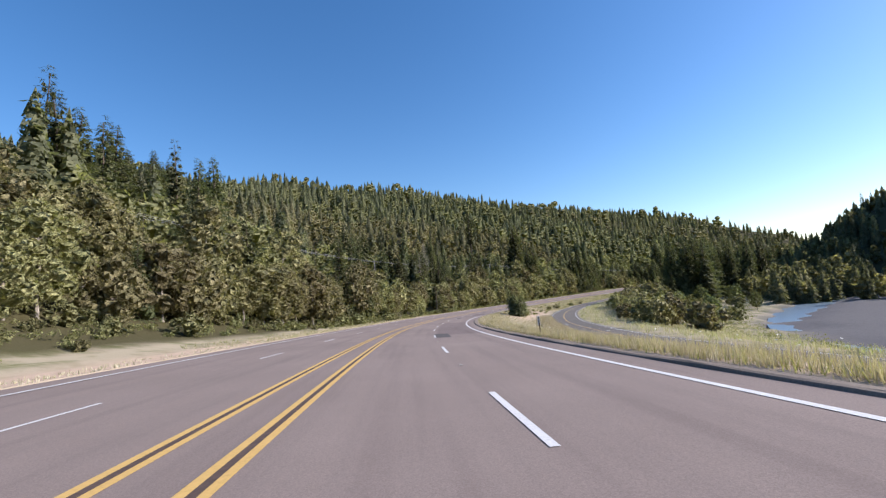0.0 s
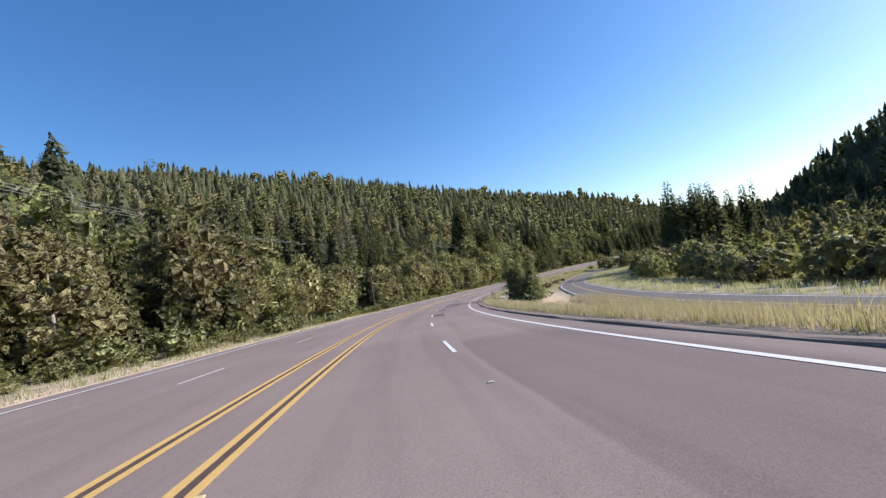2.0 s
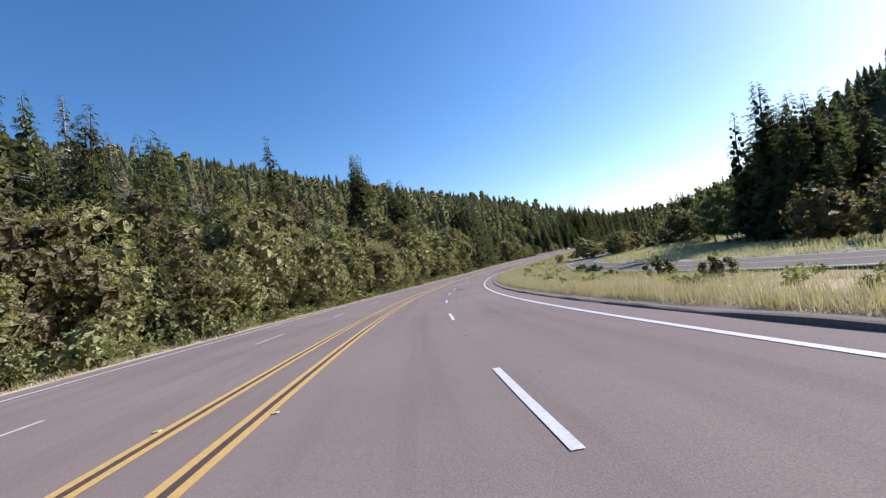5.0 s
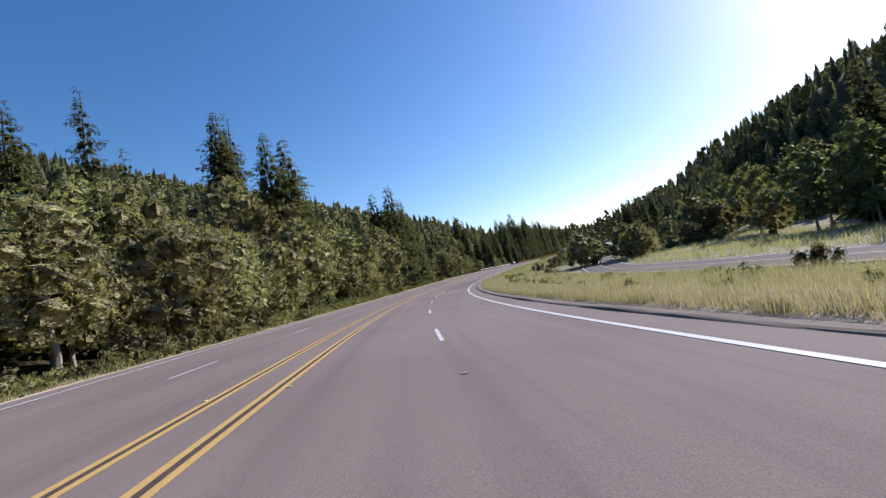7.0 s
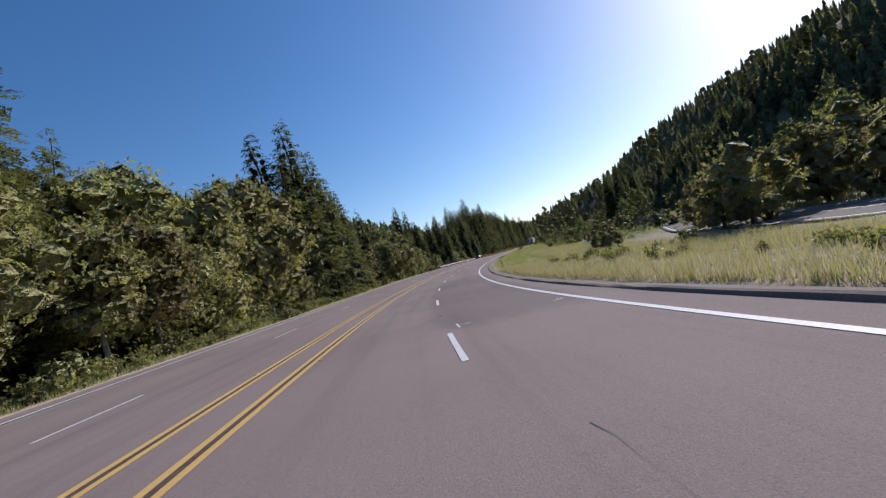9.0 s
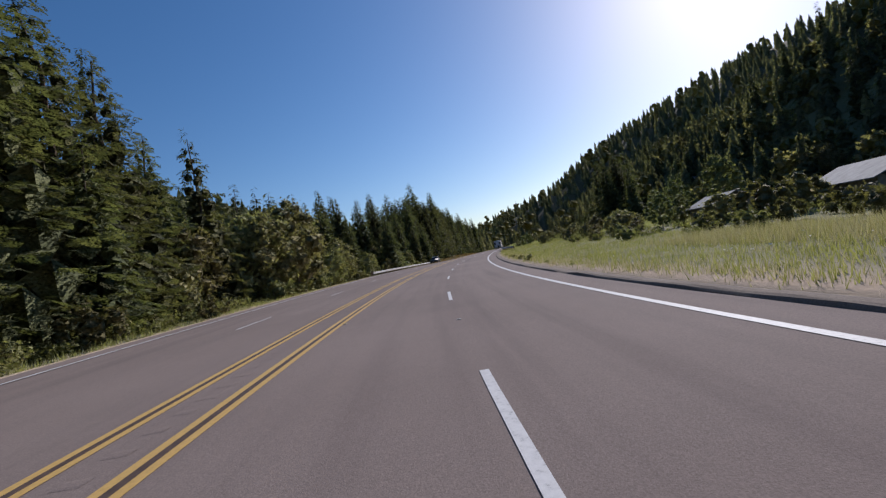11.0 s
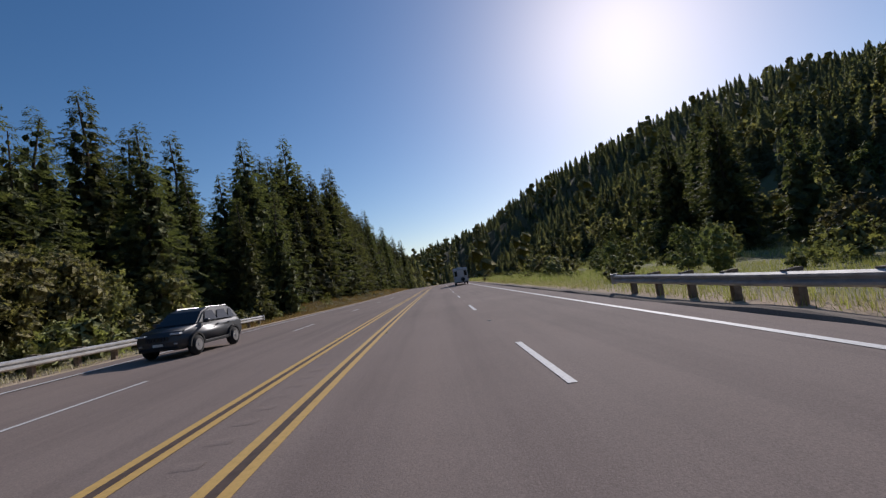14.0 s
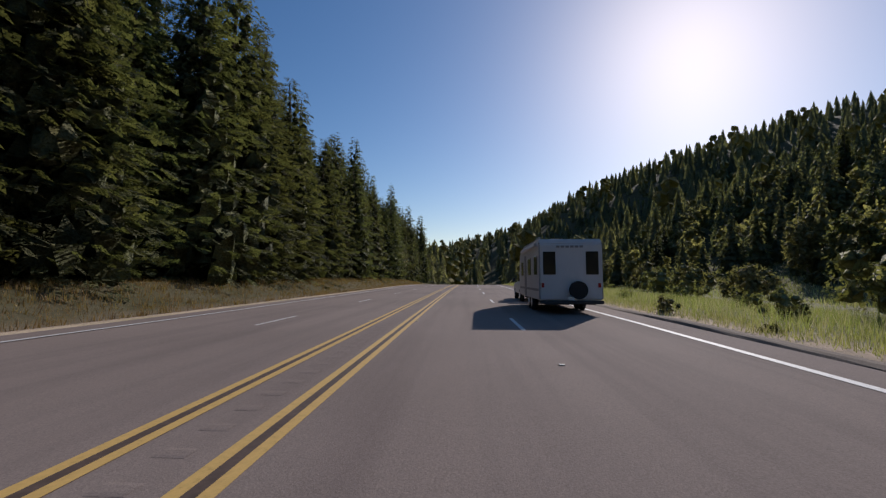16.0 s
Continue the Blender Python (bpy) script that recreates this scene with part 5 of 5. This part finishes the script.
def guard_rail(s0, s1, us, side, label):
    """W-beam on timber posts; us: offsets at start and end; side: +1 right of the road, -1 left."""
    root = tagged(new("guard_rail"), label, "guard rail")
    st = np.arange(s0, s1 + 0.01, 0.95)
    uu = np.interp(st, (s0, s0 + 7, s0 + 16, s1), us)
    prof = ((0.0, 0.44), (0.075, 0.49), (0.075, 0.54), (0.0, 0.59), (0.0, 0.61), (0.075, 0.66), (0.075, 0.71), (0.0, 0.76), (-0.02, 0.745), (0.045, 0.70), (0.045, 0.67), (-0.025, 0.62), (-0.025, 0.58), (0.045, 0.53), (0.045, 0.50), (-0.02, 0.455))
    ring = np.stack([np.stack([plan(st, uu - side * o)[0], plan(st, uu - side * o)[1], ground_z(st, uu) + z], -1) for o, z in prof], 1)
    m = len(prof)
    f = [(i * m + j, i * m + (j + 1) % m, (i + 1) * m + (j + 1) % m, (i + 1) * m + j) for i in range(len(st) - 1) for j in range(m)]
    piece("beam", ring.reshape(-1, 3), f, M_GALV, root, "galvanised steel W-beam")
    for s, u in zip(st[::2], uu[::2]):
        for me, o in ((POST_ME, 0.32), (BLOCK_ME, 0.12)):
            ob = new("post" if me is POST_ME else "block", me)
            ob.parent = root
            x, y = plan(s, u + side * o)
            ob.matrix_local = pose(float(x), float(y), float(ground_z(s, u)), 0, 0, math.degrees(ip(s, HEAD)))
    for i in (0, -1):                       # rounded end plates
        bm = bmesh.new()
        rod(bm, (0, 0, 0.40), (0, 0, 0.80), 0.13, 0.13, 12)
        e = part("end_plate", bm, M_GALV, root, "curved steel end plate")
        x, y = plan(st[i], uu[i])
        e.matrix_local = pose(float(x), float(y), float(ground_z(st[i], uu[i])))
    return root


guard_rail(381.0, 433.0, (-11.0, -11.0, -11.1, -11.3), -1, "galvanised guard rail on dark timber posts by the trees")
guard_rail(392.0, 416.5, (12.0, 10.5, 9.8, 9.75), 1, "weathered guard rail on thick timber posts by the meadow")

# ---------------------------------------------------------------- marker posts
M_PLATE = plain("marker_plate", (0.66, 0.66, 0.62), 0.5, vary=0.15)
M_BROWN = plain("brown_post", (0.12, 0.085, 0.06), 0.85, vary=0.3)
M_INK = plain("black_marks", (0.03, 0.03, 0.03), 0.6)


def paddle(s, u, h=1.2, plate=True, tilt=0.0, dark=False):
    root = tagged(new("marker_post"), "white paddle marker on a thin post in the grass" if plate else "dark timber marker post in the dry grass", "marker post")
    bm = bmesh.new()
    box(bm, -0.03, 0.03, -0.02, 0.02, -0.3, h * (0.62 if plate else 1.0), 0.006)
    part("post", bm, M_BROWN if dark or plate else M_POST, root)
    if plate:
        bm = bmesh.new()
        box(bm, -0.075, 0.075, -0.008, 0.008, h * 0.5, h, 0.006)
        part("plate", bm, M_PLATE, root, "white marker plate")
        bm = bmesh.new()
        for k in range(5):
            box(bm, -0.045, 0.045, -0.012, -0.0085, h * 0.6 + k * 0.085, h * 0.6 + k * 0.085 + 0.05)
        part("marks", bm, M_INK, root, "black bars")
    root.matrix_world = pose(*at_ground(s, u), 0, tilt, math.degrees(ip(s, HEAD)))


paddle(26.5, 10.3, 1.15, True, -3)
paddle(111.5, 11.2, 1.25, True, -6)
paddle(127.3, 11.4, 1.3, True, -4)
paddle(303, 10.4, 0.95, True)
paddle(395, 15, 1.7, False)

# ---------------------------------------------------------------- power line
M_WIRE = plain("wire", (0.22, 0.22, 0.22), 0.5)
M_POLE_PALE = plain("pale_pole", (0.50, 0.47, 0.42), 0.85, vary=0.2)
POLES = ((40, -46, 10.0, 1), (166, -48, 11.5, 1), (262, -44, 14.0, 1), (352, -46, 13.0, 1), (448, -37, 13.0, 1), (560, -60, 13.0, 1))
tops = []
for s, u, h, pale in POLES + ((156, -17.0, 9.6, 0),):
    root = tagged(new("utility_pole"), "pale wooden power pole among the trees" if pale else "dark wooden pole at the tree line", "pole")
    bm = bmesh.new()
    rod(bm, (0, 0, -0.5), (0, 0, h), 0.16, 0.11, 10)
    part("pole", bm, M_POLE_PALE if pale else M_BARK, root)
    if pale:
        bm = bmesh.new()
        box(bm, -1.1, 1.1, -0.06, 0.06, h - 0.7, h - 0.55, 0.01)
        part("crossarm", bm, M_POST, root)
        for k in (-1.0, 0.0, 1.0):
            bm = bmesh.new()
            rod(bm, (k, 0, h - 0.56), (k, 0, h - 0.4), 0.045, 0.03, 8)
            part("insulator", bm, M_CERAMIC, root)
    root.matrix_world = pose(*at_ground(s, u), 0, 0, math.degrees(ip(s, HEAD)))
    if pale:
        tops.append((s, u, h))
for (s0, u0, h0), (s1, u1, h1) in zip(tops[:-1], tops[1:]):
    for k in (-1.0, 0.0, 1.0):
        a, b = Vector(at_ground(s0, u0)), Vector(at_ground(s1, u1))
        ha, hb = ip(s0, HEAD), ip(s1, HEAD)
        a += Vector((math.cos(ha) * k, math.sin(ha) * k, h0 - 0.4))
        b += Vector((math.cos(hb) * k, math.sin(hb) * k, h1 - 0.4))
        me = mesh_from("wire", *tube([a.lerp(b, i / 14) - Vector((0, 0, 4 * i / 14 * (1 - i / 14) * 1.6)) for i in range(15)], 0.028), M_WIRE)
        tagged(new("power_wire", me), "slack overhead wire between the poles", "wire", group="overhead wires")

# ---------------------------------------------------------------- vehicles
M_SHELL = plain("trailer_shell", (0.55, 0.53, 0.51), 0.45, vary=0.06, scale=1.5, space=False)
M_TRIM = plain("grey_trim", (0.22, 0.21, 0.21), 0.5, vary=0.1)
M_TYRE = plain("rubber", (0.025, 0.025, 0.026), 0.85)
M_RIM = plain("steel_rim", (0.5, 0.5, 0.5), 0.35, 0.8)
M_RED = plain("red_lens", (0.35, 0.02, 0.02), 0.3)
M_DARKMETAL = plain("chassis", (0.04, 0.04, 0.042), 0.6)
M_GLASS, gnt, gb = material("dark_glass", 0.06, 0, 0.5)
gb.inputs["Base Color"].default_value = (0.015, 0.016, 0.018, 1)
M_LAMP, lnt, lb = material("headlamp", 0.12, 0, 0.5)
lb.inputs["Base Color"].default_value = (0.6, 0.62, 0.63, 1)


def wheel(parent, x, y, r, w, name="wheel"):
    bm = bmesh.new()
    rod(bm, (x - w / 2, y, r), (x + w / 2, y, r), r, r, 24)
    es = [e for e in bm.edges if len(e.link_faces) == 2 and any(len(f.verts) > 4 for f in e.link_faces)]
    bmesh.ops.bevel(bm, geom=es, offset=0.035, segments=2, affect="EDGES")
    t = part(name, bm, M_TYRE, parent, "black rubber tyre", True)
    s = 1 if x > 0 else -1
    bm = bmesh.new()
    rod(bm, (x + s * (w / 2 - 0.06), y, r), (x + s * (w / 2 + 0.012), y, r), r * 0.62, r * 0.58, 20)
    rod(bm, (x + s * (w / 2), y, r), (x + s * (w / 2 + 0.03), y, r), r * 0.16, r * 0.14, 12)
    part("rim", bm, M_RIM, t, "metal wheel rim")


def profile_body(bm, pts, half, tuck=0.0):
    """A closed side outline (y, z) widened to both sides; upper points pulled in by tuck."""
    top = max(p[1] for p in pts)
    L = [bm.verts.new((-(half - tuck * max(0, (z - 0.95)) / max(0.1, top - 0.95)), y, z)) for y, z in pts]
    R = [bm.verts.new((half - tuck * max(0, (z - 0.95)) / max(0.1, top - 0.95), y, z)) for y, z in pts]
    n = len(pts)
    bm.faces.new(L[::-1])
    bm.faces.new(R)
    for i in range(n):
        bm.faces.new((L[i], L[(i + 1) % n], R[(i + 1) % n], R[i]))
    bmesh.ops.recalc_face_normals(bm, faces=bm.faces)
    return bm


def soften(bm, r):
    bmesh.ops.bevel(bm, geom=list(bm.edges), offset=r, segments=2, affect="EDGES", clamp_overlap=True)
    return bm


def panel(bm, pts):
    bm.faces.new([bm.verts.new(p) for p in pts])
    return bm


def travel_trailer():
    root = tagged(new("travel_trailer"), "white travel trailer with two dark rear windows on the highway", "trailer")
    bm = profile_body(bmesh.new(), ((0.0, 0.55), (0.0, 2.75), (0.12, 2.95), (6.2, 2.95), (6.9, 2.55), (7.25, 1.5), (7.0, 0.55)), 1.22)
    part("shell", soften(bm, 0.05), M_SHELL, root, "off-white fibreglass shell")
    for sx in (-1, 1):
        bm = bmesh.new()
        box(bm, sx * 0.82 - 0.24, sx * 0.82 + 0.24, -0.03, 0.02, 1.55, 2.45, 0.02)
        part("rear_window", bm, M_GLASS, root, "tall dark rear window")
        bm = bmesh.new()
        box(bm, sx * 1.08 - 0.05, sx * 1.08 + 0.05, -0.04, 0.02, 1.05, 1.22, 0.01)
        part("tail_light", bm, M_RED, root, "red tail light")
        bm = bmesh.new()
        for y0, y1, z0, z1 in ((0.5, 1.3, 1.55, 2.3), (2.4, 3.4, 1.55, 2.3), (5.2, 6.0, 1.55, 2.25)):
            box(bm, sx * 1.22 - 0.02, sx * 1.22 + 0.02, y0, y1, z0, z1, 0.01)
        part("side_window", bm, M_GLASS, root, "dark side windows")
        bm = bmesh.new()
        box(bm, sx * 1.2 - 0.02, sx * 1.2 + 0.035, 0.05, 0.12, 0.6, 2.8, 0.01)
        part("corner_trim", bm, M_TRIM, root, "grey corner trim")
        bm = bmesh.new()
        box(bm, sx * 1.22 - 0.01, sx * 1.22 + 0.012, 0.2, 6.8, 0.9, 1.0)
        part("side_stripe", bm, M_TRIM, root, "grey side stripe")
    bm = bmesh.new()
    box(bm, -1.235, -1.2, 4.0, 4.7, 0.6, 2.5, 0.01)
    part("entry_door", bm, M_TRIM, root, "grey entry door")
    bm = bmesh.new()
    for k in range(6):
        box(bm, -0.55 + k * 0.18, -0.42 + k * 0.18, -0.02, 0.01, 2.6, 2.68)
    part("lettering", bm, M_TRIM, root, "grey unreadable lettering bars")
    bm = bmesh.new()
    rod(bm, (0.25, -0.24, 0.95), (0.25, -0.02, 0.95), 0.34, 0.34, 24)
    part("spare_wheel", bm, M_TYRE, root, "black covered spare wheel")
    bm = bmesh.new()
    box(bm, -1.2, 1.2, -0.16, -0.04, 0.42, 0.55, 0.02)
    part("bumper", bm, M_DARKMETAL, root, "dark steel bumper")
    bm = bmesh.new()
    box(bm, -0.16, 0.16, -0.185, -0.162, 0.56, 0.70)
    part("plate", bm, M_PLATE, root, "pale blank plate")
    bm = bmesh.new()
    box(bm, -0.95, 0.95, 0.1, 7.0, 0.38, 0.55)
    box(bm, -0.06, 0.06, 7.0, 8.4, 0.42, 0.54)
    part("chassis", bm, M_DARKMETAL, root)
    bm = bmesh.new()
    box(bm, -0.35, 0.35, 2.8, 3.8, 2.95, 3.2, 0.06)
    part("roof_air_conditioner", bm, M_SHELL, root)
    bm = bmesh.new()
    rod(bm, (-1.1, 0.3, 3.02), (-1.1, 6.0, 3.02), 0.03)
    part("roof_rail", bm, M_TRIM, root)
    bm = bmesh.new()
    rod(bm, (-1.27, 0.5, 2.75), (-1.27, 5.5, 2.75), 0.07)
    part("awning", bm, M_SHELL, root, "rolled awning")
    for y in (2.7, 3.6):
        for x in (-1.05, 1.05):
            wheel(root, x, y, 0.36, 0.22)
    return root


def pickup():
    root = tagged(new("pickup_truck"), "light grey pickup truck towing the travel trailer", "truck")
    mat = plain("pickup_paint", (0.55, 0.56, 0.57), 0.3, 0.1, 0.05, 1, space=False)
    bm = profile_body(bmesh.new(), ((0, 0.5), (0, 1.05), (1.85, 1.08), (2.0, 1.1), (4.2, 1.12), (5.4, 1.02), (5.55, 0.75), (5.5, 0.42)), 0.97)
    part("body", soften(bm, 0.05), mat, root, "light grey body")
    bm = profile_body(bmesh.new(), ((1.9, 1.08), (2.05, 1.78), (2.4, 1.86), (3.5, 1.84), (4.25, 1.12)), 0.9, 0.14)
    part("cab", soften(bm, 0.04), mat, root)
    bm = bmesh.new()
    panel(bm, ((-0.72, 1.93, 1.2), (0.72, 1.93, 1.2), (0.66, 2.03, 1.72), (-0.66, 2.03, 1.72)))
    part("rear_glass", bm, M_GLASS, root)
    for sx in (-1, 1):
        bm = bmesh.new()
        box(bm, sx * 0.86 - 0.03, sx * 0.86 + 0.02, 2.25, 3.6, 1.18, 1.66, 0.02)
        part("side_glass", bm, M_GLASS, root)
        bm = bmesh.new()
        box(bm, sx * 0.88 - 0.08, sx * 0.88 + 0.08, -0.02, 0.02, 0.75, 1.0, 0.01)
        part("tail_light", bm, M_RED, root, "red tail light")
        bm = bmesh.new()
        box(bm, sx * 1.08 - 0.1, sx * 1.08 + 0.1, 3.75, 3.85, 1.15, 1.4, 0.03)
        part("mirror", bm, M_DARKMETAL, root, "black tow mirror")
        for y in (0.95, 4.5):
            wheel(root, sx * 0.86, y, 0.38, 0.25)
    bm = bmesh.new()
    box(bm, -0.9, 0.9, -0.15, 0.0, 0.5, 0.68, 0.03)
    part("bumper", bm, M_RIM, root, "chrome bumper")
    return root


def suv():
    root = tagged(new("suv_car"), "dark grey compact sport utility car with silver roof rails", "car")
    mat = plain("suv_paint", (0.06, 0.063, 0.068), 0.38, 0.3, 0.08, 1, 0.5, False)
    trim = plain("suv_cladding", (0.02, 0.02, 0.021), 0.6, 0.0, 0.1, 4, 0.3, False)
    # local y points to the rear
    bm = profile_body(bmesh.new(), ((0.14, 0.30), (0.02, 0.50), (0.0, 0.72), (0.08, 0.90), (0.35, 1.0), (1.15, 1.10), (3.9, 1.14), (4.18, 1.0), (4.22, 0.6), (4.1, 0.36)), 0.91)
    for v in bm.verts:
        v.co.x *= 1 - 0.16 * max(0.0, 0.55 - v.co.y) / 0.55 - 0.08 * max(0.0, v.co.y - 3.8)
    part("body", soften(bm, 0.09), mat, root, "dark grey rounded body", True)
    bm = profile_body(bmesh.new(), ((0.95, 1.07), (1.62, 1.56), (2.05, 1.67), (2.9, 1.68), (3.65, 1.61), (4.1, 1.1)), 0.87, 0.2)
    part("cabin", soften(bm, 0.06), mat, root)
    bm = bmesh.new()
    panel(bm, ((-0.75, 1.02, 1.14), (0.75, 1.02, 1.14), (0.63, 1.56, 1.55), (-0.63, 1.56, 1.55)))
    part("windscreen", bm, M_GLASS, root, "sloping dark windscreen")
    for sx in (-1, 1):
        for y0, y1 in ((1.55, 2.3), (2.4, 3.15), (3.24, 3.62)):
            bm = bmesh.new()
            x0, x1 = sx * 0.865, sx * 0.735
            panel(bm, ((x0, y0 - 0.1, 1.17), (x0, y1, 1.17), (x1, y1 - 0.1, 1.54), (x1, y0 + 0.14, 1.54)))
            part("side_window", bm, M_GLASS, root)
        bm = bmesh.new()
        box(bm, sx * 0.62 - 0.17, sx * 0.62 + 0.17, 0.0, 0.18, 0.84, 0.9, 0.02)
        part("headlight", bm, M_LAMP, root, "slim clear headlight")
        bm = bmesh.new()
        box(bm, sx * 0.62 - 0.06, sx * 0.62 + 0.06, 0.0, 0.1, 0.5, 0.56, 0.02)
        part("fog_lamp", bm, M_RIM, root)
        bm = bmesh.new()
        box(bm, sx * 0.58 - 0.02, sx * 0.58 + 0.02, 2.0, 3.5, 1.64, 1.71, 0.015)
        part("roof_rail", bm, M_RIM, root, "silver roof rail")
        bm = bmesh.new()
        box(bm, sx * 0.98 - 0.1, sx * 0.98 + 0.1, 1.3, 1.45, 1.1, 1.25, 0.04)
        part("mirror", bm, mat, root)
        bm = bmesh.new()
        box(bm, sx * 0.9 - 0.03, sx * 0.9 + 0.03, 1.25, 3.05, 0.34, 0.46, 0.02)
        part("sill", bm, trim, root, "black plastic sill")
        for y in (2.15, 2.98):
            bm = bmesh.new()
            box(bm, sx * 0.925 - 0.02, sx * 0.925 + 0.02, y, y + 0.2, 0.98, 1.01, 0.01)
            part("door_handle", bm, mat, root)
        for y in (0.83, 3.42):
            # dark arch band over each wheel
            bm = bmesh.new()
            ring = []
            for k in range(11):
                a = math.pi * k / 10
                ring.append([bm.verts.new((sx * x, y + r * math.cos(a), 0.36 + r * math.sin(a))) for x, r in ((0.86, 0.39), (0.945, 0.39), (0.945, 0.46), (0.86, 0.48))])
            for p, q in zip(ring, ring[1:]):
                for i in range(4):
                    bm.faces.new((p[i], p[(i + 1) % 4], q[(i + 1) % 4], q[i]))
            bm.faces.new(ring[0])
            bm.faces.new(ring[-1])
            bmesh.ops.recalc_face_normals(bm, faces=bm.faces)
            part("wheel_arch", bm, trim, root, "black plastic wheel arch")
            wheel(root, sx * 0.84, y, 0.36, 0.23)
    bm = bmesh.new()
    for k in range(7):
        box(bm, -0.41 + k * 0.12, -0.34 + k * 0.12, -0.02, 0.06, 0.66, 0.80, 0.01)
    part("grille", bm, M_DARKMETAL, root, "black slotted grille")
    bm = bmesh.new()
    box(bm, -0.7, 0.7, 0.0, 0.1, 0.32, 0.44, 0.03)
    part("bumper", bm, trim, root, "black lower bumper")
    bm = bmesh.new()
    box(bm, -0.16, 0.16, -0.02, 0.05, 0.48, 0.57)
    part("plate", bm, M_PLATE, root, "pale blank plate")
    return root


def park(ob, s, u, turn=0.0):
    b = math.degrees(math.atan(float(ip(s, LB))))
    ob.matrix_world = pose(*on_road(s, u, 0.004), 0, 0, math.degrees(ip(s, HEAD)) + turn) @ pose(0, 0, 0, 0, b, 0)


park(travel_trailer(), 472.8, 6.5, -1.0)
park(pickup(), 481.4, 6.65, -1.5)
car = suv()
park(car, 411.6, -6.15, -3.0)
car.matrix_world = car.matrix_world @ Matrix.Scale(0.88, 4)

# barn roofs in the meadow beyond the side road
M_ROOF = plain("metal_roof", (0.30, 0.30, 0.29), 0.85, 0.0, 0.25, 1.0, 0.1)
M_BOARD = plain("grey_boards", (0.25, 0.22, 0.18), 0.9, vary=0.3, scale=5)


def shed(s, u, w, l, h, turn):
    root = tagged(new("shed"), "low weathered shed with a pale metal roof in the meadow", "shed")
    bm = bmesh.new()
    box(bm, -w / 2, w / 2, -l / 2, l / 2, -0.5, h)
    part("wall", bm, M_BOARD, root, "grey board walls")
    bm = bmesh.new()
    for sx in (-1, 1):
        a = ((sx * (w / 2 + 0.4), h - 0.15), (0, h + w * 0.22))
        vs = [bm.verts.new((x, y, z + dz)) for dz in (0, 0.08) for y in (-l / 2 - 0.4, l / 2 + 0.4) for x, z in a]
        for f in ((0, 1, 3, 2), (4, 6, 7, 5), (0, 4, 5, 1), (2, 3, 7, 6), (0, 2, 6, 4), (1, 5, 7, 3)):
            bm.faces.new([vs[i] for i in f])
    bmesh.ops.recalc_face_normals(bm, faces=bm.faces)
    part("roof", bm, M_ROOF, root, "pale metal gable roof")
    root.matrix_world = pose(*at_ground(s, u), 0, 0, turn)


shed(350, 41, 6, 11, 2.0, -70)
shed(366, 36, 4.5, 7, 2.0, -60)
